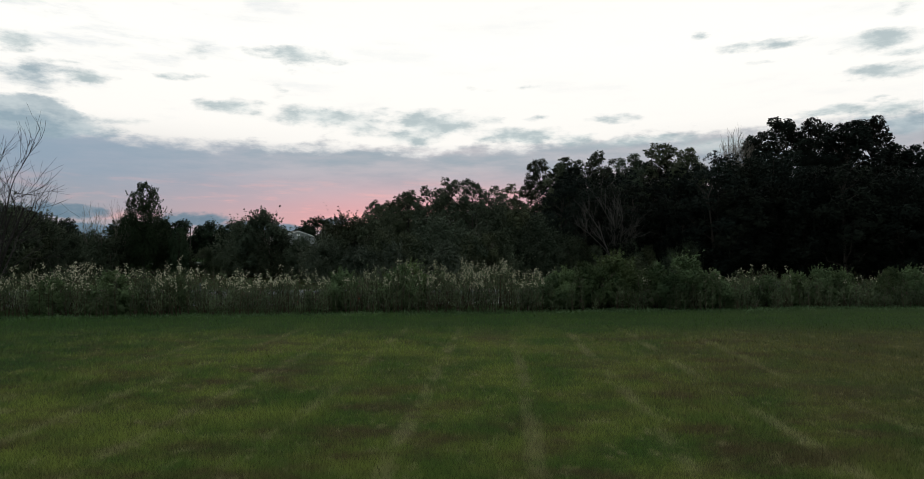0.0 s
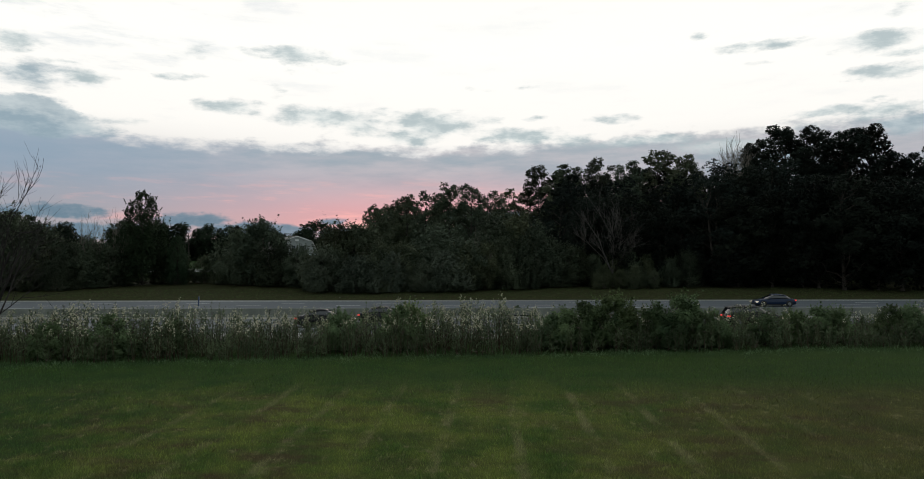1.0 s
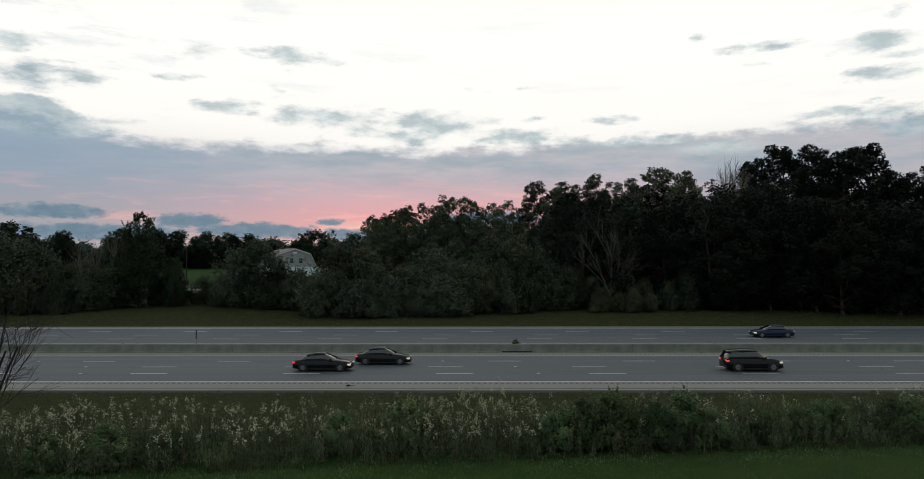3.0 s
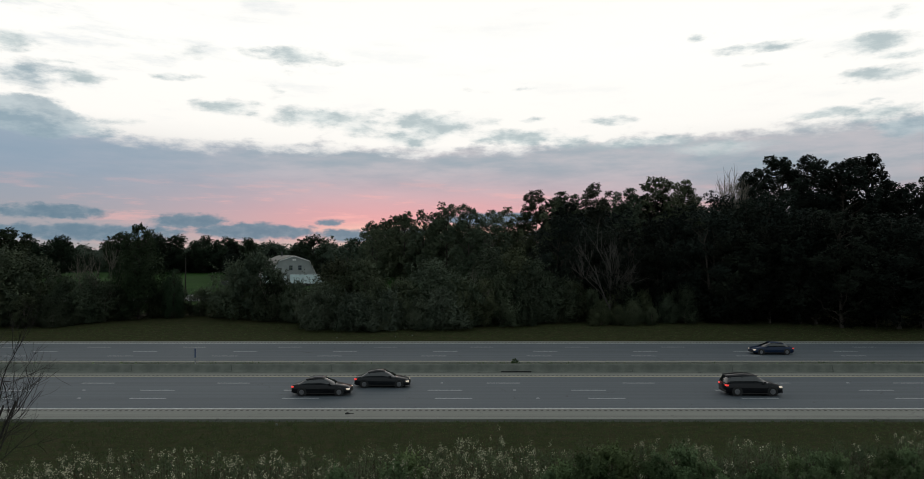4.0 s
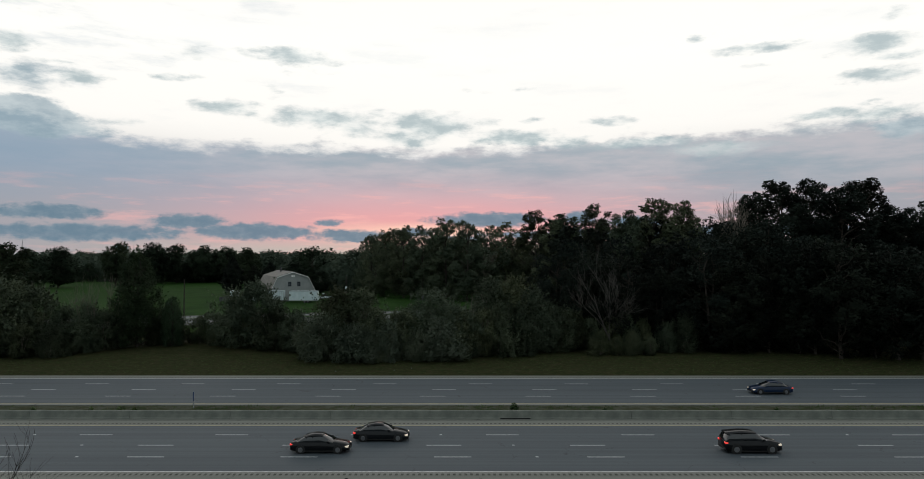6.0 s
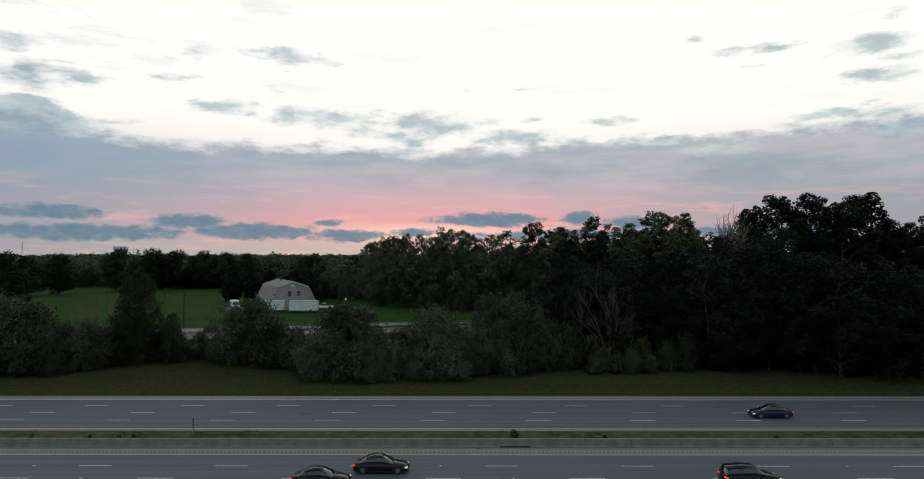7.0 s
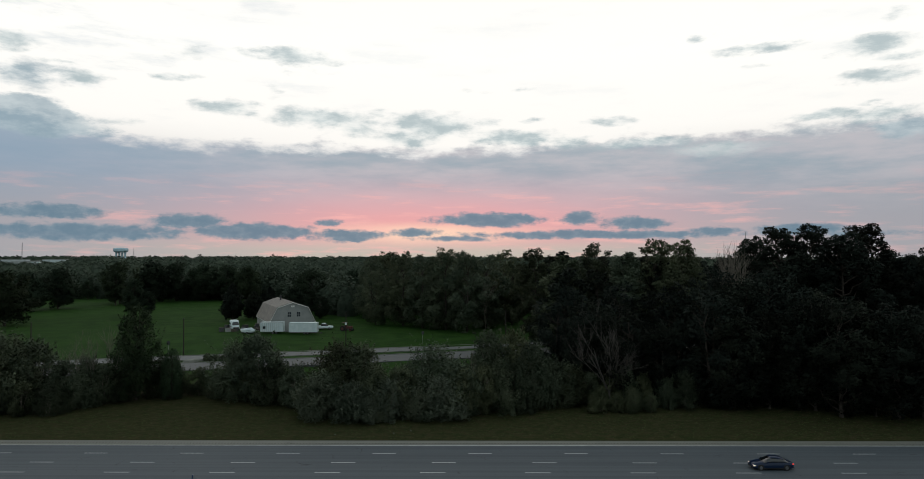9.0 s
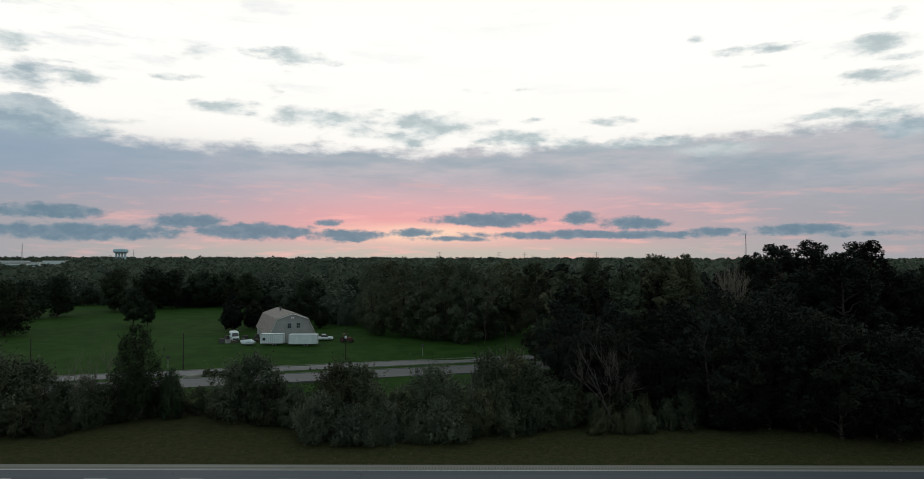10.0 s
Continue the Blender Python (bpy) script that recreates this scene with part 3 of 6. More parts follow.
def ground_z(x, y):
    x, y = np.asarray(x, dtype=float), np.asarray(y, dtype=float)
    front = 25.5 + 0.08 * x.clip(-40, 40)
    z = 2.52 - 2.46 * step(y, front, front + 13) - 0.62 * step(y, 45.4, 46.6)
    z = z + 0.30 * step(y, 88.6, 90.6) + 1.35 * np.clip((y - 90.4) / 22.6, 0, 1) + 1.90 * step(y, 108, 172)
    z = z + 0.24 * (step(y, 66.6, 67.4) - step(y, 71.9, 72.5))
    along = (y - 155 - 0.30 * x) * 0.958      # the town road lies on a level bench
    bench = step(along, -17, -11.5) * (1 - step(along, 11, 17)) * (x < 62) * (y > 60)
    z = z + (2.56 - z) * bench
    return z + 0.03 * np.sin(x * 0.9) * np.sin(y * 0.7 + 1) * (1 - step(y, 20, 30))


def make_ground():
    near = np.arange(-100, 100.1, 2.0)
    far = np.array([110, 125, 150, 200, 300, 450, 700, 1100, 1800, 2900, 4600.0])
    xs = np.concatenate([-far[::-1], near, far])
    ys = np.concatenate([np.array([-4000, -1500, -500, -150, -50, -20, -10.0]), np.arange(-5, 130, 1.0), np.arange(130, 320, 10.0), np.array([340, 400, 500, 700, 1000, 1500, 2300, 3300, 4700.0])])
    gx, gy = np.meshgrid(xs, ys)
    v = np.stack([gx, gy, ground_z(gx, gy)], -1).reshape(-1, 3)
    w = len(xs)
    i, j = np.meshgrid(np.arange(len(ys) - 1), np.arange(w - 1), indexing="ij")
    a = (i * w + j).ravel()
    f = np.stack([a, a + 1, a + 1 + w, a + w], 1)
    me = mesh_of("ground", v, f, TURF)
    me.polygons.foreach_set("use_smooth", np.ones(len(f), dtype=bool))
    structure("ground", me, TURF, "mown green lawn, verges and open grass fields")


make_ground()
NEAR, FAR = 0.020, -0.30   # fall of the near carriageway across its lanes; height of the far one
LONG = 700.0


def near_z(y):
    return -NEAR * (y - 52.8)


def slab(name, y0, y1, z0, z1, mat, label, thick=0.5, x0=-LONG, x1=LONG):
    return structure(name, prism([(y0, z0 - thick), (y1, z1 - thick), (y1, z1), (y0, z0)], x0, x1), mat, label)


slab("road_near", 48.9, 63.4, near_z(48.9), near_z(63.4), ASPHALT, "three grey asphalt lanes of the near highway carriageway")
slab("shoulder_near_outer", 45.5, 48.9, near_z(45.5), near_z(48.9), SHOULDER, "pale worn outer shoulder with rumble strip")
slab("shoulder_near_inner", 63.4, 66.1, near_z(63.4), near_z(66.1), SHOULDER, "pale inner shoulder beside the concrete barrier")
slab("road_far", 73.2, 88.0, FAR, FAR, ASPHALT, "three grey asphalt lanes of the far highway carriageway")
slab("shoulder_far_inner", 72.4, 73.2, FAR, FAR, SHOULDER, "narrow pale inner shoulder beside the grass median")
slab("shoulder_far_outer", 88.0, 90.3, FAR, FAR, SHOULDER, "pale worn outer shoulder below the grass bank")


def line(name, y, zf, width, mat, label, x0=-LONG, x1=LONG):
    a, b = zf(y - width / 2), zf(y + width / 2)
    return structure(name, prism([(y - width / 2, a - 0.02), (y + width / 2, b - 0.02), (y + width / 2, b + 0.005), (y - width / 2, a + 0.005)], x0, x1), mat, label)


far_z = lambda y: FAR
line("edge_line_near_outer", 49.0, near_z, 0.17, LANE_PAINT, "solid white edge line")
line("shoulder_seam", 46.15, near_z, 0.13, GROOVE, "thin dark seam along the shoulder's edge")
line("edge_line_near_inner", 63.35, near_z, 0.17, YELLOW_PAINT, "faded yellow edge line")
line("edge_line_far_inner", 73.25, far_z, 0.17, YELLOW_PAINT, "faded yellow edge line")
line("edge_line_far_outer", 87.95, far_z, 0.17, LANE_PAINT, "solid white edge line")

DASH, PITCH = 2.95, 12.19


def dashes(y, x_first, zf, owner):
    """A row of lane dashes: each a thin painted plate on its carriageway."""
    w = 0.15
    me = None
    for k in range(-14, 15):
        x = x_first + k * PITCH
        if abs(x) > 150:
            continue
        if me is None:
            bm = prism([(-w / 2, -0.02), (w / 2, -0.02), (w / 2, 0.005), (-w / 2, 0.005)], 0, DASH)
            ob = part("lane_dash", bm, LANE_PAINT, owner)
            me = ob.data
        else:
            ob = part("lane_dash", me, LANE_PAINT, owner)
        ob.location = (x, y, zf(y))


ROAD_N, ROAD_F = bpy.data.objects["road_near"], bpy.data.objects["road_far"]
dashes(52.8, -26.6, near_z, ROAD_N)
dashes(56.3, -27.4, near_z, ROAD_N)
dashes(59.8, -34.4, near_z, ROAD_N)
dashes(77.0, -41.4, far_z, ROAD_F)
dashes(80.7, -52.4, far_z, ROAD_F)
dashes(84.4, -47.9, far_z, ROAD_F)

# concrete median barrier: cast lengths with open joints
PROFILE = [(66.02, -0.42), (66.02, -0.20), (66.14, -0.12), (66.26, 0.48), (66.30, 0.52), (66.50, 0.52), (66.54, 0.48), (66.66, -0.12), (66.78, -0.20), (66.78, -0.42)]
barrier = structure("barrier_median", prism([(66.2, -0.45), (66.6, -0.45), (66.45, 0.44), (66.35, 0.44)], -LONG, LONG), CONCRETE, "long grey concrete median barrier with stains")
seg = None
for k in range(-13, 14):
    if seg is None:
        seg = part("barrier_segment", prism(PROFILE, 0.0, 9.97), CONCRETE, barrier)
        seg.location = (k * 10.0 - 3.1, 0, 0)
    else:
        ob = part("barrier_segment", seg.data, CONCRETE, barrier)
        ob.location = (k * 10.0 - 3.1, 0, 0)


# the town road beyond the bank: two strips with a grass median, running aslant
def aslant(name, off0, off1, mat, label, top=2.62):
    ob = structure(name, prism([(off0, -0.4), (off1, -0.4), (off1, 0), (off0, 0)], -260, 60), mat, label)
    ob.matrix_basis = pose(0, 155, top, 0, 0, math.degrees(math.atan(0.30)))
    return ob


aslant("road_town_near", -10.6, -1.2, TOWN_ROAD, "grey town road beyond the shrubs")
aslant("road_town_far", 3.0, 9.4, TOWN_ROAD_PALE, "pale grey town road strip beside the field")
aslant("kerb_town_near", -1.2, -0.9, CONCRETE, "low pale concrete kerb", 2.73)
aslant("kerb_town_far", 2.7, 3.0, CONCRETE, "low pale concrete kerb", 2.73)
aslant("kerb_town_field", 9.4, 9.7, CONCRETE, "low pale concrete kerb", 2.73)


def rumble():
    """Milled grooves along the shoulders, drawn as flat dark plates: their depth is only colour."""
    vs = []
    for y, zf, w in ((64.1, near_z, 0.36), (48.3, near_z, 0.42), (88.9, far_z, 0.36)):
        x = np.arange(-75, 75, 0.42)
        z = zf(y) + 0.004
        q = np.array([[0, -w / 2, 0], [0.2, -w / 2, 0], [0.2, w / 2, 0], [0, w / 2, 0]])
        vs.append((q[None] + np.stack([x, np.full_like(x, y), np.full_like(x, z)], 1)[:, None]).reshape(-1, 3))
    v = np.concatenate(vs)
    ob = part("rumble_strip", mesh_of("rumble_strip", v, np.arange(len(v)).reshape(-1, 4), GROOVE), GROOVE, None)
    tagged(ob, "dark milled rumble grooves along the highway shoulders", "rumble strip", kind="stuff")


rumble()
drain = part("drain_slot", boxed(3.8, 65.985, -0.27, 6.8, 66.05, -0.15, 0.01), DARK_GAP, None)
tagged(drain, "dark drain slot at the foot of the barrier", "drain")


def hull_box(x0, y0, x1, y1, h):
    """A low wedge-sided block."""
    bm = bmesh.new()
    a = [bm.verts.new(p) for p in ((x0, y0, -0.01), (x1, y0, -0.01), (x1, y1, -0.01), (x0, y1, -0.01))]
    b = [bm.verts.new((p.co.x * 0.6, p.co.y * 0.6, h)) for p in a]
    bm.faces.new(a[::-1])
    bm.faces.new(b)
    for i in range(4):
        bm.faces.new((a[i], a[(i + 1) % 4], b[(i + 1) % 4], b[i]))
    return bm


# raised lane markers, one for every third dash
marker = None
for y, x0 in ((56.3, -32.2), (52.8, -30.6), (59.8, -1.9)):
    for k in range(-3, 4):
        x = x0 + k * 3 * PITCH
        if abs(x) > 75:
            continue
        if marker is None:
            marker = part("lane_marker", hull_box(-0.14, -0.08, 0.14, 0.08, 0.03), LANE_PAINT, ROAD_N)
            ob = marker
        else:
            ob = part("lane_marker", marker.data, LANE_PAINT, ROAD_N)
        ob.location = (x, y, near_z(y))

# ---- trees and shrubs ----


def crown_mesh(rng, name, mat, h, r, base, shape, n_lobes, n_clumps, n_leaves, leaf, upright=False):
    """A crown of lobes, each a cluster of leafy clumps, with gaps between them; returns the mesh and the lobes."""
    lobes = []
    for i in range(n_lobes):
        u = (i + 0.5) / n_lobes
        if shape == "cone":
            pr, lr = min(1.0, 1.12 * (1 - u) ** 0.5), 0.13 + 0.22 * (1 - u)
        elif shape == "column":
            pr, lr = min(1.0, 1.5 * (1 - u) ** 0.62, 0.62 + 1.6 * u), 0.16 + 0.20 * min(1.0, 1.4 * (1 - u))
        elif shape == "spire":
            pr, lr = min(1.0, ((1 - u) / 0.54) ** 0.36), 0.13 + 0.20 * min(1.0, 1.8 * (1 - u))
        elif shape == "shrub":
            pr, lr = math.sqrt(max(0.05, 1 - 0.9 * u * u)), 0.40 - 0.10 * u
        elif shape == "tall":
            pr, lr = math.sin(math.pi * (0.16 + 0.76 * u)) ** 0.6, 0.30 - 0.07 * u
        else:
            pr, lr = math.sin(math.pi * (0.16 + 0.78 * u)) ** 0.6, 0.34 - 0.08 * u
        a = i * 2.4 + rng.uniform(-0.5, 0.5)
        lr *= r * (rng.uniform(0.62, 1.35) if shape not in ("cone", "column", "spire") else rng.uniform(0.8, 1.2))
        rad = max(0.0, r * pr - lr) * (rng.uniform(0.85, 1.1) if shape == "spire" else rng.uniform(0.6, 1.3))
        z = base + (h - base - lr * 0.8) * u + lr * 0.15
        lobes.append((rad * math.cos(a), rad * math.sin(a), z, lr))
    lb = np.array(lobes)
    wgt = lb[:, 3] ** (1.2 if shape in ("cone", "column", "spire") else 1.8)
    pick = rng.choice(n_lobes, n_clumps, p=wgt / wgt.sum())
    d = rng.normal(size=(n_clumps, 3))
    d[:, 2] = d[:, 2] * 0.9 + 0.2
    d /= np.linalg.norm(d, axis=1)[:, None]
    cc = lb[pick, :3] + d * (lb[pick, 3] * rng.uniform(0.4, 1.28, n_clumps))[:, None] * np.array([1, 1, 0.85])
    cr = lb[pick, 3] * rng.uniform(0.14, 0.40, n_clumps)
    n_in = int(n_leaves * 0.34)
    w2 = cr ** 1.6
    who = rng.choice(n_clumps, n_leaves - n_in, p=w2 / w2.sum())
    core = np.array([0.0, 0.0, base + 0.45 * (h - base)])
    home = cc[who] * 0.38 + lb[pick[who], :3] * 0.40 + core * 0.22
    # clumps are flat pads on broad trees, upright sprays on shrubs and spires
    spray = np.array([0.46, 0.46, 0.85]) if upright else np.array([0.62, 0.62, 0.45])
    c = cc[who] + rng.normal(size=(n_leaves - n_in, 3)).clip(-1.6, 1.6) * spray * cr[who][:, None]
    # looser leaves fill the lobes between the clumps
    who = rng.choice(n_lobes, n_in, p=wgt / wgt.sum())
    e = rng.normal(size=(n_in, 3))
    e /= np.linalg.norm(e, axis=1)[:, None]
    c = np.concatenate([c, lb[who, :3] + e * (lb[who, 3] * rng.uniform(0.3, 1.0, n_in) ** 0.5)[:, None]])
    out = c - np.concatenate([home, lb[who, :3]])
    if upright:
        # leafy shoots that stick out of the lobes' tops
        n_shoots, n_s = 5 * n_lobes, int(n_leaves * 0.22)
        root = rng.choice(n_lobes, n_shoots)
        tilt = rng.normal(size=(n_shoots, 2)) * 0.55
        foot = lb[root, :3] + np.concatenate([tilt * lb[root, 3:4], 0.45 * lb[root, 3:4]], 1)
        reach = lb[root, 3] * rng.uniform(0.5, 1.5, n_shoots)
        pick_s, t = rng.choice(n_shoots, n_s), rng.random(n_s)
        rise = np.stack([tilt[pick_s, 0] * 0.5, tilt[pick_s, 1] * 0.5, np.ones(n_s)], 1)
        sway = rng.normal(size=(n_s, 3)) * (lb[root[pick_s], 3] * 0.13 * (1.1 - t))[:, None]
        c = np.concatenate([c, foot[pick_s] + rise * (reach[pick_s] * t)[:, None] + sway])
        out = np.concatenate([out, sway + rise * (0.2 * reach[pick_s])[:, None]])
    out /= np.linalg.norm(out, axis=1)[:, None] + 1e-9
    out[:, 2] += 0.25
    # fit the crown to its stated height and spread
    sz = (h - base) / (np.percentile(c[:, 2], 99.3 if upright else 99.6) - base)
    sr = r / np.percentile(np.hypot(c[:, 0], c[:, 1]), 97)
    fit_size = np.array([sr, sr, sz])
    c = (c - (0, 0, base)) * fit_size + (0, 0, base)
    lobes = [(a * sr, b * sr, base + (z - base) * sz, q * sr) for a, b, z, q in lobes]
    c[:, 2] = np.maximum(c[:, 2], 0.05 + 0.3 * rng.random(len(c)))
    v, f, soft = slips(rng, c, leaf, 0.5, out)
    return mesh_of(name, v, f, mat, soft), lobes


def limb(rng, a, b, r0, r1, n=5, sag=0.12, k=5):
    a, b = np.array(a, dtype=float), np.array(b, dtype=float)
    t = np.linspace(0, 1, n)[:, None]
    p = a + (b - a) * t
    w = np.linalg.norm(b - a) * sag
    p[1:-1] += rng.normal(size=(n - 2, 3)) * w * 0.35
    p[:, 2] += (np.sin(t[:, 0] * np.pi)) * -w * 0.4
    return tube(p, np.linspace(r0, r1, n), k)


def trunk_mesh(rng, name, mat, h, r, base, lobes, girth, stems=1):
    ps = []
    top = base + (h - base) * 0.75
    for s in range(stems):
        dx, dy = rng.normal(size=2) * r * (0.06 if stems == 1 else 0.3)
        p = np.array([[dx * 0.2, dy * 0.2, -0.4], [dx * 0.25, dy * 0.25, 0.4], [dx * 0.6, dy * 0.4, top * 0.4], [dx, dy, top]])
        ps.append(tube(p, [girth * 1.5, girth, girth * 0.8, girth * 0.2], 7))
        for i, (x, y, z, lr) in enumerate(lobes):
            if i % stems == s:
                z0 = max(0.15 * base + 0.2, z - 0.6 * math.hypot(x, y) - 0.5 * lr)
                z0 = min(z0, top * 0.95)
                ps.append(limb(rng, (dx * z0 / top, dy * z0 / top, z0), (x, y, z + lr * 0.3), girth * 0.42, girth * 0.08))
    return mesh_of(name, *join(ps), mat)


def make_tree(seed, name, label, category, leaf_mat, bark, h, r, base, shape, n_lobes, n_clumps, n_leaves, leaf, girth, stems=1, group="", upright=False):
    rng = np.random.default_rng(seed)
    ob = thing(name, label, category, group)
    me, lobes = crown_mesh(rng, "crown", leaf_mat, h, r, base, shape, n_lobes, n_clumps, n_leaves, leaf, upright)
    part("trunk", trunk_mesh(rng, "trunk", bark, h, r, base, lobes, girth, stems), bark, ob)
    part("crown", me, leaf_mat, ob)
    return ob


def branchy(rng, p, d, length, r, depth, out, spread=0.5, lift=0.12):
    """A leafless limb that forks into finer ones."""
    n = 4
    pts = [np.array(p)]
    d = np.array(d) / np.linalg.norm(d)
    for _ in range(n):
        d = d + rng.normal(size=3) * 0.10 + np.array([0, 0, lift * 0.3])
        d /= np.linalg.norm(d)
        pts.append(pts[-1] + d * length / n)
    out.append(tube(pts, np.linspace(r, r * 0.6, n + 1), 6 if depth > 2 else 3))
    if depth == 0:
        return
    for i in range(int(rng.integers(3, 6))):
        t = rng.uniform(0.35, 1.0)
        q = pts[min(n, int(t * n))] if t < 0.97 else pts[-1]
        e = d + rng.normal(size=3) * spread + np.array([0, 0, lift])
        branchy(rng, q, e, length * rng.uniform(0.5, 0.8), r * 0.58, depth - 1, out, spread, lift)


def make_bare(seed, name, label, h, r, depth, bark, spread=0.5, lift=0.12, lean=(0, 0, 1), stems=1):
    rng = np.random.default_rng(seed)
    ob = thing(name, label, "tree")
    for s in range(stems):
        out = []
        o = (rng.normal() * 0.8 * (stems > 1), rng.normal() * 0.5 * (stems > 1), -0.3)
        branchy(rng, o, np.array(lean) + rng.normal(size=3) * 0.1 * (stems > 1), h * 0.5, r, depth, out, spread, lift)
        part("bare_stem", mesh_of("bare_stem", *join(out), bark), bark, ob)
    return ob


def plant(ob, rows, height, seed):
    """Sets copies of one plant at (x, y, height) rows, each turned and stretched a little differently."""
    rng = random.Random(seed)
    ms = []
    for x, y, h in rows:
        s = h / height
        w = s * rng.uniform(0.88, 1.15)
        z = float(ground_z(x, y))
        ms.append(pose(x, y, z, 0, 0, rng.uniform(0, 360)) @ Matrix.Diagonal((w, w, s, 1)))
    for m in ms[1:]:
        copy_thing(ob, m)
    ob.matrix_basis = ms[0]


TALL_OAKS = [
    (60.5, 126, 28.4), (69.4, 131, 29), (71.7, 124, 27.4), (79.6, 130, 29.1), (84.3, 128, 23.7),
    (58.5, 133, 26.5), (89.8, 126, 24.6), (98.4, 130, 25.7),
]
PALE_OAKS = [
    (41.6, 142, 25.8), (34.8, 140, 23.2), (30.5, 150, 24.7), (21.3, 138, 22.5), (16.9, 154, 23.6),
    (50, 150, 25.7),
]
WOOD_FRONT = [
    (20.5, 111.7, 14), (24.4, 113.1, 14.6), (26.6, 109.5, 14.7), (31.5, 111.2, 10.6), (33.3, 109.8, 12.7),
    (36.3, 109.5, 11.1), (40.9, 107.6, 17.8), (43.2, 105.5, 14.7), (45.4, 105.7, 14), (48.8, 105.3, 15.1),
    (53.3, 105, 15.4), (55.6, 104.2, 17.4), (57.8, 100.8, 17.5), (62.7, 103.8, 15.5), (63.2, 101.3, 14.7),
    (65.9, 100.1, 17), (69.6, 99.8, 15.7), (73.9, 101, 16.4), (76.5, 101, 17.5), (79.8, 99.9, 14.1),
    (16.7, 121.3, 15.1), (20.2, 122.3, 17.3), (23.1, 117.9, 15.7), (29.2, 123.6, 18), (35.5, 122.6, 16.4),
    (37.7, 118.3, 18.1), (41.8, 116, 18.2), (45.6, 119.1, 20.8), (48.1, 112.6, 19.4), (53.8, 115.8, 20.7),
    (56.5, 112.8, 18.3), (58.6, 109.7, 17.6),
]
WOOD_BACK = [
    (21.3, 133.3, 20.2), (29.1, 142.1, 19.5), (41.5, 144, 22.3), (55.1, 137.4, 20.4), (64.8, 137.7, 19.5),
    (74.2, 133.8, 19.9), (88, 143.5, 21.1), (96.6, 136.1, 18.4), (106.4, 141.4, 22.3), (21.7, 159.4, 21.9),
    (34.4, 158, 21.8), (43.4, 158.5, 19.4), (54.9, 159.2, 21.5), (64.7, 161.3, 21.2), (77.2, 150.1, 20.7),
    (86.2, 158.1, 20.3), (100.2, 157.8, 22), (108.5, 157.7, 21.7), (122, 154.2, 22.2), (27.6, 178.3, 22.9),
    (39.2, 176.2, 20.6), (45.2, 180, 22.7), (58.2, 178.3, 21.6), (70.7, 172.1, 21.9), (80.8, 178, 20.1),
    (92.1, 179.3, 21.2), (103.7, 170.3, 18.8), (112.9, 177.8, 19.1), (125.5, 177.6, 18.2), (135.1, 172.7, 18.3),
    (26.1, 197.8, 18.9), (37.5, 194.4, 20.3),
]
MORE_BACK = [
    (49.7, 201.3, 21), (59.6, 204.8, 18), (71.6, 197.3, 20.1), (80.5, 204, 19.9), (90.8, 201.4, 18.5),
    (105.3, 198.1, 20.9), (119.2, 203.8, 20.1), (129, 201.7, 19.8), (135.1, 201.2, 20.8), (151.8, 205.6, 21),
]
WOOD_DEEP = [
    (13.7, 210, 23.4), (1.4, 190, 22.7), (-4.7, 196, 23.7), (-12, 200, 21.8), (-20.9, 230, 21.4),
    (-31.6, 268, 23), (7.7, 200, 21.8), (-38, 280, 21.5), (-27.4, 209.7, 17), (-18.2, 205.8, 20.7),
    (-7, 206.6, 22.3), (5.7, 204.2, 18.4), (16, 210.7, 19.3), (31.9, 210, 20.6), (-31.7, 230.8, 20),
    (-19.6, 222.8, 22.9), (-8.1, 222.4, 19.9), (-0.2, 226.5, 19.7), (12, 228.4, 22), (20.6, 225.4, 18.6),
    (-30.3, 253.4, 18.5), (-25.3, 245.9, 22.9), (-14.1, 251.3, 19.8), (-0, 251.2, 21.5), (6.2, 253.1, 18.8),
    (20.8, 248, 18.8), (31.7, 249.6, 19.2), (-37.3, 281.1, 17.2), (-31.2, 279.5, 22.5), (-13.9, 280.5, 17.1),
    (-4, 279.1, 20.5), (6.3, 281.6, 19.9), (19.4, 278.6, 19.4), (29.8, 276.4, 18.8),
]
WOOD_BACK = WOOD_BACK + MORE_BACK
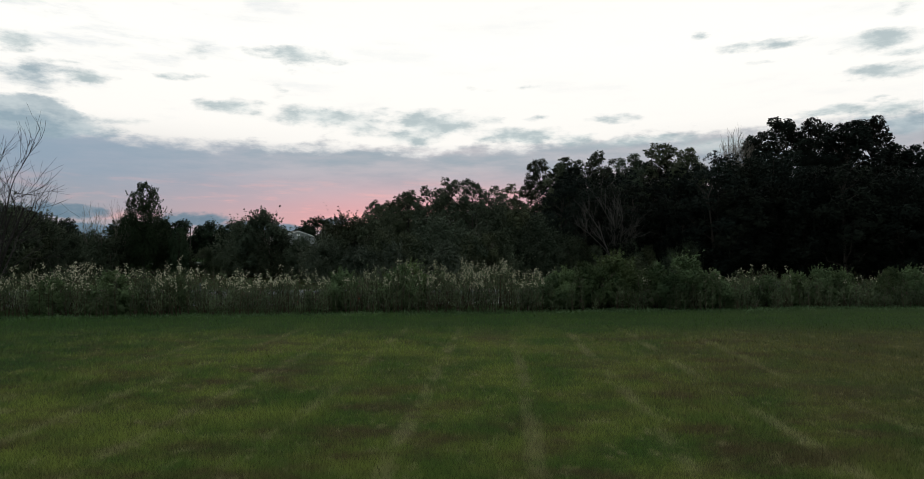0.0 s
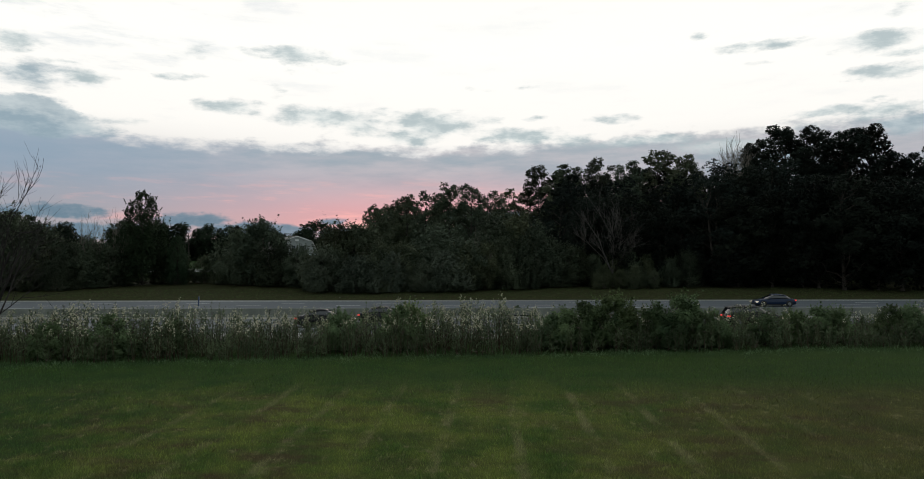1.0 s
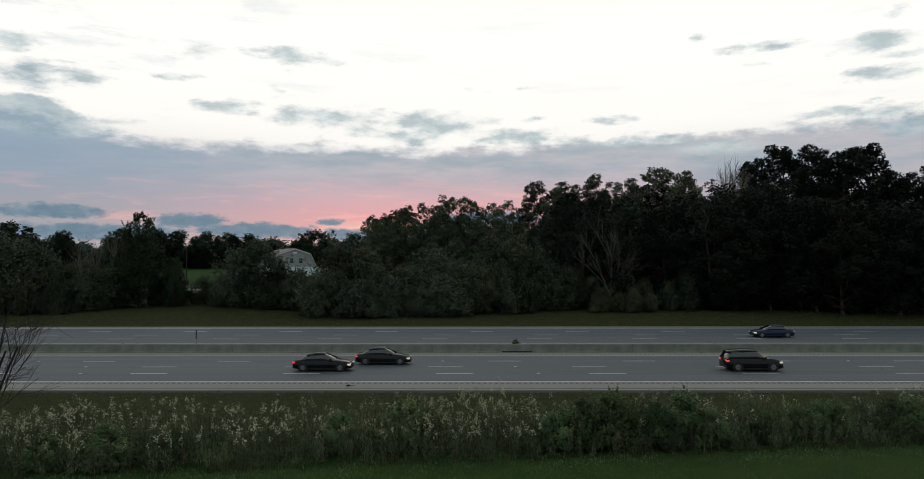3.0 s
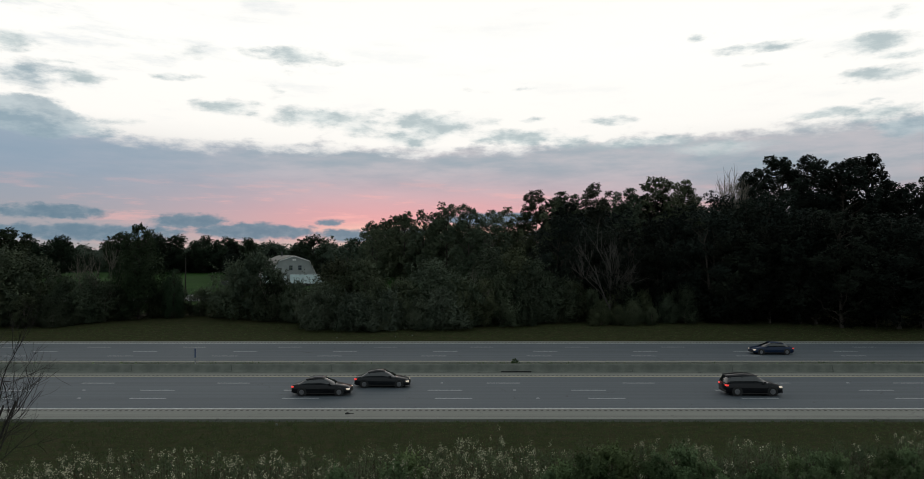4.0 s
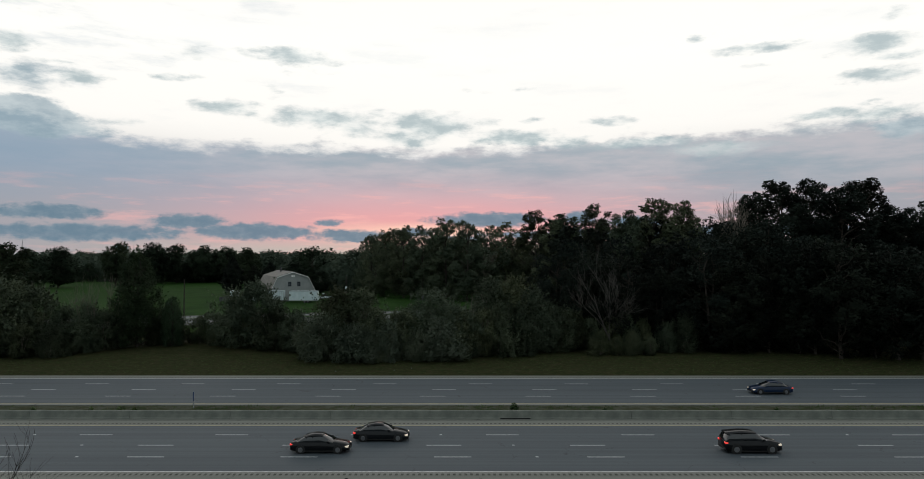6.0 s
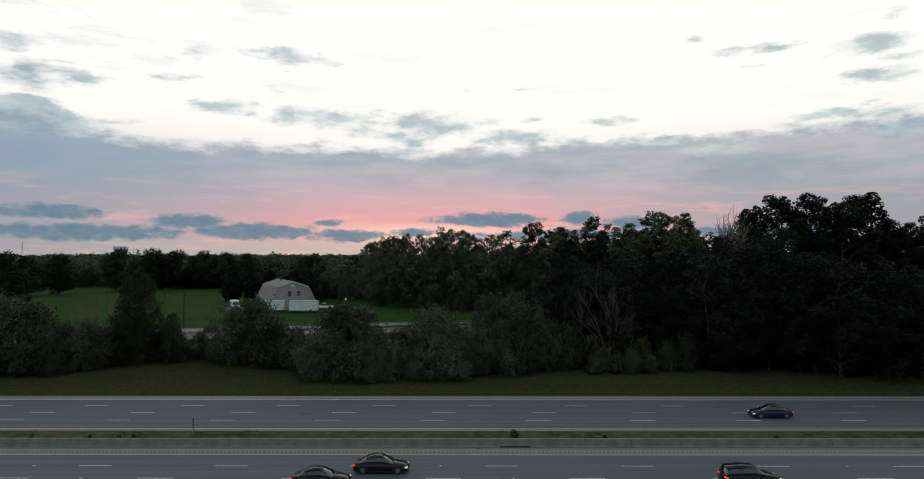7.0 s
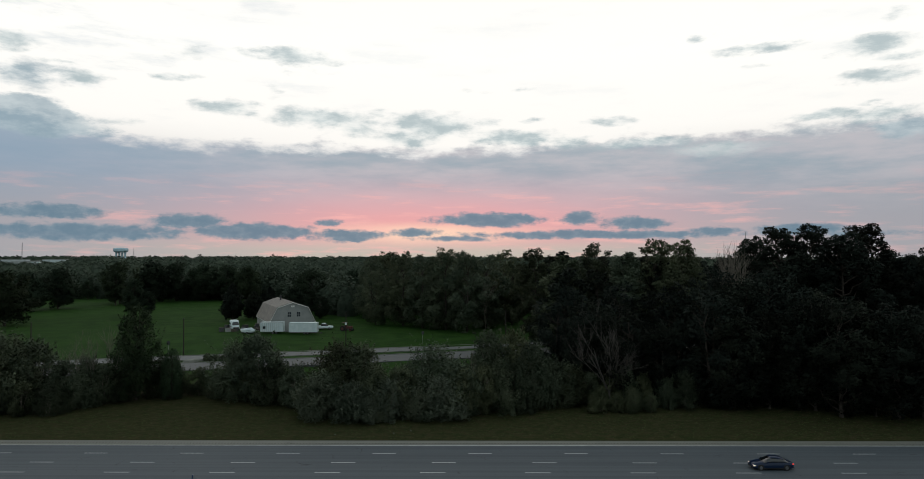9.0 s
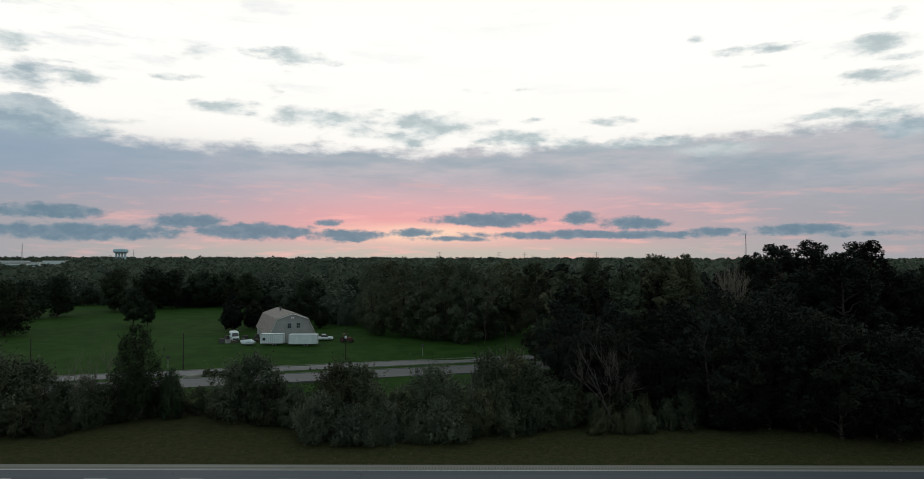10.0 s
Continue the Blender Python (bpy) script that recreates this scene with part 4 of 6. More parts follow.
BANK_SHRUBS = [
    (-70.9, 104, 11.4), (-68.5, 106, 10.4), (-75.1, 104, 12.3), (-63.8, 106, 7.2), (-60.6, 107, 7.7),
    (-58.3, 107.3, 6.3), (-50.1, 113.2, 6.3), (-46.3, 113, 1.7), (-38, 110.8, 9.3), (-33.7, 109.3, 10.8),
    (-30.7, 108.2, 7.9), (-26.4, 106, 6.6), (-21.8, 100, 6.7), (-20, 107, 10), (-16.3, 106, 9.8),
    (-13, 101, 7.5), (-11, 99.4, 5.9), (-8.7, 104, 7.2), (-4.6, 106, 9.8), (-1.3, 103, 7.9),
    (4.4, 108, 11.5), (8.4, 109, 11.5), (11.6, 107, 9.8), (1.4, 102, 6.8), (14.9, 107, 7.2),
    (18.3, 107.4, 6), (6.1, 103.8, 8.1), (24.6, 107.7, 5.3), (32.8, 106.2, 4.6), (-6.6, 99.9, 4.6),
    (-24.4, 103.5, 5), (-79.1, 105, 9), (-67.1, 101, 5), (-63.2, 101.9, 5), (-61.2, 104.8, 5),
    (-56.3, 108.9, 5), (-44.6, 112.6, 4.6), (-41.1, 111.7, 4.6), (-35.8, 110, 6), (-31.9, 108.6, 5),
    (-28.1, 107.2, 5), (-20.2, 101, 6.5), (-16.3, 99, 5.5), (-13.7, 99.1, 5), (-9.5, 102, 7),
    (-3, 100.3, 6), (0.1, 102, 7), (3.3, 102.7, 7), (9, 104.8, 8), (12.9, 106.3, 7),
    (16.9, 107.4, 6.5), (20.8, 107.6, 5), (26.5, 107.6, 6), (29.2, 107, 5), (35.4, 105.6, 6),
    (-71.4, 102, 7), (21.6, 103.6, 3.6), (24.2, 103.2, 3.0), (26.6, 103.4, 3.8), (29.4, 103.2, 2.8),
]
FIELD_TREES = [
    (-165.5, 271, 16.3), (-155.1, 300, 18.6), (-144.9, 311, 18.7), (-137.4, 318, 18), (-126.2, 322, 17.6),
    (-115.8, 325, 17), (-104, 320, 16.5), (-141.7, 205, 16.4), (-156.3, 215, 15.6), (-59.4, 262, 16.1),
    (-55, 275, 13.2), (-46.8, 285, 15.4), (-171.6, 260, 15), (-186.8, 330, 9.2), (-58.8, 232, 10.8),
    (-49.1, 230, 7.8),
]
SLIM_TREES = [
    (-116.7, 235, 13.3), (-110.7, 233, 9.1), (-74.8, 238, 4.7), (-152, 290, 13.9),
]
HEDGE_BUSHES = [
    (3.6, 23.6, 1.4), (4.3, 24, 1.6), (4.7, 23.5, 1.5), (5.5, 24.2, 1.9), (3, 23.5, 1.2),
    (7.9, 24.2, 1.9), (6.8, 24, 1.4), (8.7, 24.2, 1.2), (9.2, 24, 1), (7.3, 23.6, 1.3),
    (-2.4, 23.5, 1.5), (-2.1, 24.2, 1.6), (-4.4, 23.2, 1.4), (11.1, 24.6, 1.1), (13.3, 25, 1.4),
    (14.1, 25.2, 1.3), (16.2, 25.4, 1.4), (17.1, 25.6, 1.4), (-9.8, 22.2, 1.2), (-11.6, 21.6, 1.4),
    (-13.4, 21.2, 1.2), (12.3, 25, 1.2),
]

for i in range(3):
    t = make_tree(10 + i, "oak_tree", "tall full-crowned dark green oak at the wood's edge", "tree", OAK_LEAF_SHADED, BARK, 24, 5.6, 4.5, "tall", 32, 600, 27000, 0.24, 0.36)
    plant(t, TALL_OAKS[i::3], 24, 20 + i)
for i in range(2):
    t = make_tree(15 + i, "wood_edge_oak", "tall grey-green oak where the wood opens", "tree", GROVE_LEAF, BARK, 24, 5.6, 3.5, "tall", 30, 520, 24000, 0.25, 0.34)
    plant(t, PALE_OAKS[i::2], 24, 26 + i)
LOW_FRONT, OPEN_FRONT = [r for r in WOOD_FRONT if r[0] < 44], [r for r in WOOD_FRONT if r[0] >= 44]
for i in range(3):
    t = make_tree(34 + i, "edge_tree", "dense dark green tree at the front of the wood", "tree", OAK_LEAF_SHADED, BARK, 17, 5.6, 0.6, "oak", 24, 360, 14000, 0.235, 0.24, 2)
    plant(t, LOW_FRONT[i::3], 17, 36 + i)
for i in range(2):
    t = make_tree(37 + i, "edge_tree", "dense tree coloured near-black for shade, over the shaded wood floor", "tree", OAK_LEAF_SHADED, BARK, 17, 5.6, 1.6, "oak", 24, 360, 14000, 0.235, 0.26)
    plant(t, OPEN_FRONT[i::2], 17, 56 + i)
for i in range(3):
    t = make_tree(30 + i, "woodland_tree", "dark green broadleaf tree inside the dense wood", "tree", OAK_LEAF_SHADED, BARK, 21, 6.0, 2.0, "oak", 20, 220, 6500, 0.40, 0.3)
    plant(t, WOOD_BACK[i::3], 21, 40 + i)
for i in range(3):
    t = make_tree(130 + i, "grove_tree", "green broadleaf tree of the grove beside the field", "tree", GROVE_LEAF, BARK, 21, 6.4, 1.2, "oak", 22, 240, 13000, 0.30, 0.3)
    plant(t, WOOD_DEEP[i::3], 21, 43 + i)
LOW_SHRUBS = [r for r in BANK_SHRUBS if r[1] < 101 and -30 < r[0] < 2]
BANK_SHRUBS = [r for r in BANK_SHRUBS if r not in LOW_SHRUBS]
for i in range(2):
    t = make_tree(58 + i, "shrub", "low rounded shrub with pale grey-green leaves on the bank", "shrub", PALE_BUSH, PALE_BARK, 5, 3.0, 0.1, "shrub", 30, 420, 12000, 0.125, 0.05, 5, upright=True)
    plant(t, LOW_SHRUBS[i::2], 5, 66 + i)
for i in range(4):
    form, spread, low = ("shrub", 3.6, 0.2) if i % 2 == 0 else ("tall", 3.0, 0.3)
    t = make_tree(50 + i, "shrub", "dense grey-green shrub on the highway bank", "shrub", BUSH_LEAF, PALE_BARK, 7, spread, low, form, 34, 480, 12500, 0.135, 0.05, 5, upright=True)
    plant(t, BANK_SHRUBS[i::4], 7, 60 + i)
t = make_tree(70, "maple_tree", "pointed dense dark green maple on the bank", "tree", MAPLE_LEAF, BARK, 13.4, 3.7, 0.4, "spire", 70, 900, 26000, 0.145, 0.2, upright=True)
plant(t, [(-54.0, 110.0, 15.2), (-48.4, 110.6, 8.0)], 13.4, 71)
for i in range(2):
    t = make_tree(80 + i, "field_tree", "round-crowned shade tree standing on the mown field", "tree", FIELD_LEAF, BARK, 16, 7.6, 2.0, "oak", 24, 360, 10500, 0.42, 0.36)
    plant(t, FIELD_TREES[i::2], 16, 90 + i)
t = make_tree(83, "field_tree", "slender-crowned shade tree standing on the mown field", "tree", FIELD_LEAF, BARK, 14, 4.2, 2.2, "oak", 22, 340, 10500, 0.34, 0.3)
plant(t, SLIM_TREES, 14, 92)

t = make_tree(86, "spruce_tree", "dark dense spruce on a bare trunk beside the barn", "tree", OAK_LEAF_SHADED, BARK, 9.6, 3.2, 1.2, "column", 44, 460, 11000, 0.28, 0.22)
plant(t, [(-76.0, 219.0, 12.4), (-71.5, 227.0, 9.5), (-67.5, 233.0, 10.5), (-74.0, 236.0, 8.5)], 9.6, 87)

# leafless trees: one beside the weeds on the near bank, dead ones along the wood
t = make_bare(101, "bare_tree", "leafless grey sapling with thin upswept twigs beside the weeds", 8.8, 0.055, 4, TWIG_BARK, 0.55, 0.16, (0.24, 0.0, 1.0), 2)
t.matrix_basis = pose(-17.3, 24.0, 2.3)


def dead_fan(seed, label, x, y, fork, stems, h, r, depth, bark, spread=0.4, lift=0.2):
    """A dead tree: a short trunk that splits into a fan of bare stems with fine twigs."""
    rng = np.random.default_rng(seed)
    ob = thing("dead_tree", label, "tree")
    part("trunk", mesh_of("trunk", *tube([(0, 0, -0.4), (0.05, 0, fork * 0.5), (0, 0, fork)], [r * 2.6, r * 2.0, r * 1.7], 8), bark), bark, ob)
    for lx, ly, k in stems:
        out = []
        branchy(rng, (lx * 0.2, ly * 0.2, fork - 0.15), (lx, ly, 1.0), h * 0.42 * k, r * k, depth, out, spread, lift)
        part("bare_stem", mesh_of("bare_stem", *join(out), bark), bark, ob)
    ob.matrix_basis = pose(x, y, float(ground_z(x, y)))


dead_fan(102, "dead pale-barked tree with a dense leafless crown", 48.9, 121.0, 15.0, [(-0.16, 0.0, 1.0), (0.16, 0.1, 1.0), (0.02, -0.1, 1.1), (-0.34, 0.1, 0.9), (0.34, 0.0, 0.9), (0.24, -0.2, 0.95), (-0.25, -0.2, 0.95)], 13.6, 0.10, 3, PALE_BARK, 0.34, 0.22)
dead_fan(103, "dead grey tree spreading a fan of bare limbs before the wood", 23.6, 106.3, 2.6, [(-0.75, 0.0, 0.85), (-0.42, 0.1, 1.0), (-0.15, -0.1, 1.0), (0.10, 0.0, 1.05), (0.36, 0.1, 0.9), (0.62, 0.0, 0.65)], 17.0, 0.085, 3, DEAD_BARK, 0.42, 0.16)
for i, (x, y, h) in enumerate([(-62.0, 106, 14.0), (-60.3, 107, 13.0), (-58.6, 108, 13.5), (-68.0, 112, 12.0), (-0.5, 112, 10.0), (3.5, 103.4, 8.0), (6.5, 190, 20.0), (-2.2, 102.6, 8.0), (1.2, 103.2, 9.0), (-8.6, 102.8, 7.0), (7.5, 104.6, 10.0), (10.5, 105.2, 10.5)]):
    t = make_bare(110 + i, "bare_sapling", "thin leafless sapling among the shrubs", h, 0.07, 3, PALE_BARK, 0.35, 0.25)
    t.matrix_basis = pose(x, y, float(ground_z(x, y)))


def far_woods():
    """The wooded plain out to the horizon: too many crowns to count."""
    rng = np.random.default_rng(7)
    n = 4200
    d = 330 * (3600 / 330) ** rng.random(n)
    x = d * rng.uniform(-0.85, 0.85, n)
    keep = ~((np.abs(x / d + 0.545) < 0.022) & (d < 560)) & ~((x / d < -0.60) & (d > 900) & (d < 1900))
    keep &= (rng.random(n) < 0.9)
    d, x = d[keep], x[keep]
    # the nearer edge of the woods behind the barn and the field
    m = 240
    xe = rng.uniform(-260, 150, m)
    de = np.where(xe > -66, rng.uniform(236, 330, m), rng.uniform(332, 380, m))
    d, x = np.concatenate([d, de]), np.concatenate([x, xe])
    n = len(d)
    grow = np.clip(d / 500, 1, 3.2)
    r, h = 6.6 * grow * rng.uniform(0.6, 1.25, n), rng.uniform(8, 17, n)
    h = np.where(rng.random(n) < 0.05, h * 1.15, h) * np.where(d > 1300, 1.35, np.where(d > 800, 1.15, 1.0))
    k = np.where(d < 400, 680, np.where(d < 800, 110, 60))
    who = np.repeat(np.arange(n), k)
    m = len(who)
    e = rng.normal(size=(m, 3))
    e[:, 2] = np.abs(e[:, 2])
    e /= np.linalg.norm(e, axis=1)[:, None]
    e *= np.where(d[who] < 420, rng.uniform(0.70, 1.0, m), rng.uniform(0.88, 0.99, m))[:, None]
    bump = 1 + 0.06 * np.sin(e[:, 0] * 7 + who) * np.cos(e[:, 1] * 6 + who * 2)
    c = np.stack([x[who] + e[:, 0] * r[who] * bump, d[who] + e[:, 1] * r[who] * bump, 3 + h[who] * (0.08 + 0.92 * e[:, 2] * bump)], 1)
    v, f, soft = slips(rng, c, np.where(d[who] < 400, 0.75, np.clip(d[who] * 0.0021, 0.9, 5.0)), 0.8, e * (1.15, 1.15, 1.0))
    # the dense inside of each crown: a lumpy dome under the leaves
    k, rows = 7, np.array([(1.0, 0.0), (0.92, 0.42), (0.62, 0.76), (0.0, 0.95)])
    a = np.arange(k) / k * 2 * np.pi
    ring = np.stack([np.outer(rows[:, 0], np.cos(a)), np.outer(rows[:, 0], np.sin(a)), np.repeat(rows[:, 1:], k, 1)], -1).reshape(-1, 3)
    lump = rng.uniform(0.88, 1.0, (n, len(ring)))
    dome = ring[None] * lump[..., None] * np.stack([r, r, h], 1)[:, None] * np.where(d < 420, 0.70, 0.95)[:, None, None]
    dome += np.stack([x, d, np.full(n, 3.0)], 1)[:, None]
    nor = ring + rng.normal(size=dome.shape) * 0.2
    nor = nor / np.linalg.norm(nor, axis=2)[..., None]
    i, j = (q.ravel() for q in np.meshgrid(np.arange(len(rows) - 1), np.arange(k), indexing="ij"))
    quad = np.stack([i * k + j, i * k + (j + 1) % k, (i + 1) * k + (j + 1) % k, (i + 1) * k + j], 1)
    tri = np.concatenate([quad[:, [0, 1, 2]], quad[:, [0, 2, 3]]])
    fd = (tri[None] + (np.arange(n) * len(ring))[:, None, None]).reshape(-1, 3)
    f = np.concatenate([f, fd + len(v)])
    v, soft = np.concatenate([v, dome.reshape(-1, 3)]), np.concatenate([soft, nor.reshape(-1, 3)])
    ob = part("far_woods", mesh_of("far_woods", v, f, WOODS_LEAF_HAZED, soft), WOODS_LEAF_HAZED, None)
    tagged(ob, "dense dark green woods stretching to the horizon", "woods", kind="stuff")


far_woods()

# ---- barn, yard and town side ----


def hull(bm, rings, caps=True):
    """Joins rings of equally many points into one skin."""
    vs = [[bm.verts.new(p) for p in r] for r in rings]
    n = len(vs[0])
    for a, b in zip(vs, vs[1:]):
        for i in range(n):
            bm.faces.new((a[i], a[(i + 1) % n], b[(i + 1) % n], b[i]))
    if caps:
        bm.faces.new(vs[0][::-1])
        bm.faces.new(vs[-1])
    bmesh.ops.recalc_face_normals(bm, faces=bm.faces)
    return bm


def cyl(x, y, z0, z1, r0, r1, k=12):
    t = [i / k * 2 * math.pi for i in range(k)]
    return hull(bmesh.new(), [[(x + r * math.cos(a), y + r * math.sin(a), z) for a in t] for z, r in ((z0, r0), (z1, r1))])


def wheel_at(parent, x, y, r, w, rim=0.6, rim_mat=None):
    """A wheel that stands on z = 0: tyre with rounded shoulders, and a dished rim."""
    k = 18
    t = [i / k * 2 * math.pi for i in range(k)]
    prof = [(-w / 2, r * rim), (-w / 2, r * 0.92), (-w * 0.36, r), (w * 0.36, r), (w / 2, r * 0.92), (w / 2, r * rim)]
    bm = hull(bmesh.new(), [[(x + q * math.cos(a), y + o, r + q * math.sin(a)) for a in t] for o, q in prof], True)
    hub = thing_part("wheel", parent)
    part("tyre", bm, RUBBER, hub)
    sgn = -1 if y < 0 else 1
    bm = hull(bmesh.new(), [[(x + q * math.cos(a), y + sgn * o, r + q * math.sin(a)) for a in t] for o, q in ((w * 0.5 + 0.004, r * rim), (w * 0.5 + 0.012, r * rim * 0.9), (w * 0.3, r * rim * 0.55), (w * 0.5 + 0.006, r * rim * 0.25))])
    part("rim", bm, rim_mat or ALLOY, hub)


def thing_part(name, parent):
    ob = new(name)
    ob.parent = parent
    return ob


def barn():
    """Gambrel-roofed barn house; its gable looks down the field."""
    ob = thing("barn", "pale grey gambrel-roofed barn house with brown shingle roof", "barn")
    gab = [(-6.3, 0.0), (6.3, 0.0), (6.3, 3.0), (4.35, 6.85), (0.0, 8.3), (-4.35, 6.85), (-6.3, 3.0)]
    length = 24.0
    bm = bmesh.new()
    a = [bm.verts.new((x, 0, z)) for x, z in gab]
    b = [bm.verts.new((x, length, z)) for x, z in gab]
    bm.faces.new(a)
    bm.faces.new(b[::-1])
    for i in range(len(gab)):
        bm.faces.new((a[i], a[(i + 1) % 7], b[(i + 1) % 7], b[i]))
    bmesh.ops.recalc_face_normals(bm, faces=bm.faces)
    part("wall", bm, SIDING, ob, "pale grey vertical siding")
    over = 0.35
    runs = [((6.55, 2.62), (4.42, 6.98)), ((4.50, 6.93), (0.0, 8.44)), ((0.0, 8.44), (-4.50, 6.93)), ((-4.42, 6.98), (-6.55, 2.62))]
    for (x0, z0), (x1, z1) in runs:
        nx, nz = -(z1 - z0), (x1 - x0)
        q = math.hypot(nx, nz)
        nx, nz = (nx / q * 0.14, nz / q * 0.14)
        if nz < 0:
            nx, nz = -nx, -nz
        ring = lambda y: [(x0, y, z0), (x1, y, z1), (x1 + nx, y, z1 + nz), (x0 + nx, y, z0 + nz)]
        part("roof_slope", hull(bmesh.new(), [ring(-over), ring(length + over)]), SHINGLE, ob, "brown-grey shingle slope")
        # white verge board along the gable edge
        vr = lambda y: [(x0 * 1.004, y, z0 - 0.16), (x1 * 1.004, y, z1 - 0.16), (x1 + nx * 0.2, y, z1 + nz * 0.2), (x0 + nx * 0.2, y, z0 + nz * 0.2)]
        part("verge_board", hull(bmesh.new(), [vr(-over - 0.05), vr(-over + 0.02)]), TRIM_WHITE, ob)
    part("eave_board", boxed(6.35, -0.3, 2.5, 6.5, length + 0.3, 2.68), TRIM_WHITE, ob)
    part("eave_board", boxed(-6.5, -0.3, 2.5, -6.35, length + 0.3, 2.68), TRIM_WHITE, ob)
    for x in (-0.9, 1.7):
        w = part("window", boxed(x - 0.55, -0.10, 4.2, x + 0.55, -0.01, 5.7, 0.02), SIDING, ob, "small dark window in a pale grey frame")
        for dx in (-0.46, 0.03):
            for z in (4.3, 5.0):
                part("pane", boxed(x + dx, -0.13, z, x + dx + 0.43, -0.102, z + 0.6), PANE_GLASS, w)
    for x in (-0.42, 0.12):
        part("gable_vent", boxed(x, -0.10, 7.0, x + 0.4, -0.01, 7.5, 0.03), TRIM_WHITE, ob)
    d = part("door", boxed(3.2, -0.08, 0.02, 4.3, -0.01, 2.1, 0.02), TRIM_WHITE, ob)
    part("door_handle", boxed(4.08, -0.13, 1.0, 4.16, -0.082, 1.1, 0.01), DARK_STEEL, d)
    part("chimney_pipe", cyl(-0.9, 14.0, 7.8, 9.6, 0.28, 0.26), DARK_STEEL, ob, "dark metal flue pipe")
    ob.matrix_basis = pose(-48.9, 191.0, 2.95, 0, 0, 25.6)


def trailer(name, label, length, height, ribs, windows, x, y, turn):
    """Boxy road trailer with corner rails, ribs, tandem wheels and a drawbar."""
    ob = thing(name, label, "trailer")
    w = 2.4
    part("body", boxed(0, -w / 2, 0.65, length, w / 2, height, 0.08), WHITE_PAINT, ob)
    for z in (0.65, height - 0.1):
        part("rail", boxed(-0.02, -w / 2 - 0.03, z, length + 0.02, -w / 2 - 0.003, z + 0.1), STEEL, ob)
    if ribs:
        n = int(length / 0.55)
        for i in range(n + 1):
            part("rib", boxed(i * length / n - 0.03, -w / 2 - 0.04, 0.76, i * length / n + 0.03, -w / 2 - 0.003, height - 0.11), STEEL, ob)
    for xw in windows:
        p = part("window", boxed(xw, -w / 2 - 0.05, 1.5, xw + 0.75, -w / 2 - 0.004, 2.2, 0.02), BLACK_TRIM, ob)
        part("pane", boxed(xw + 0.06, -w / 2 - 0.07, 1.56, xw + 0.69, -w / 2 - 0.052, 2.14), PANE_GLASS, p)
    for xw in (length * 0.55, length * 0.55 + 0.9):
        for s in (-1, 1):
            wheel_at(ob, xw, s * (w / 2 - 0.2), 0.36, 0.24)
    part("chassis", boxed(0.1, -0.5, 0.45, length - 0.1, 0.5, 0.64), DARK_STEEL, ob)
    part("drawbar", boxed(length, -0.06, 0.42, length + 1.3, 0.06, 0.54), DARK_STEEL, ob)
    part("jack_leg", boxed(length + 1.0, -0.05, 0.0, length + 1.1, 0.05, 0.5), DARK_STEEL, ob)
    ob.matrix_basis = pose(x, y, 2.95, 0, 0, turn)


def ring_at(x, z0, z1, half, taper):
    """One cross-section of a vehicle: sills, belly-out sides, narrower top."""
    m = (z0 + z1) / 2
    return [(x, -half * 0.94, z0), (x, -half, z0 + (m - z0) * 0.5), (x, -half, m), (x, -half * taper, z1 - 0.06), (x, -half * taper * 0.92, z1),
            (x, half * taper * 0.92, z1), (x, half * taper, z1 - 0.06), (x, half, m), (x, half, z0 + (m - z0) * 0.5), (x, half * 0.94, z0)]


def skin(stations):
    """A smooth shell through cross-sections (x, bottom, top, half width, taper)."""
    bm = hull(bmesh.new(), [ring_at(*s) for s in stations])
    for f in bm.faces:
        f.smooth = True
    return bm


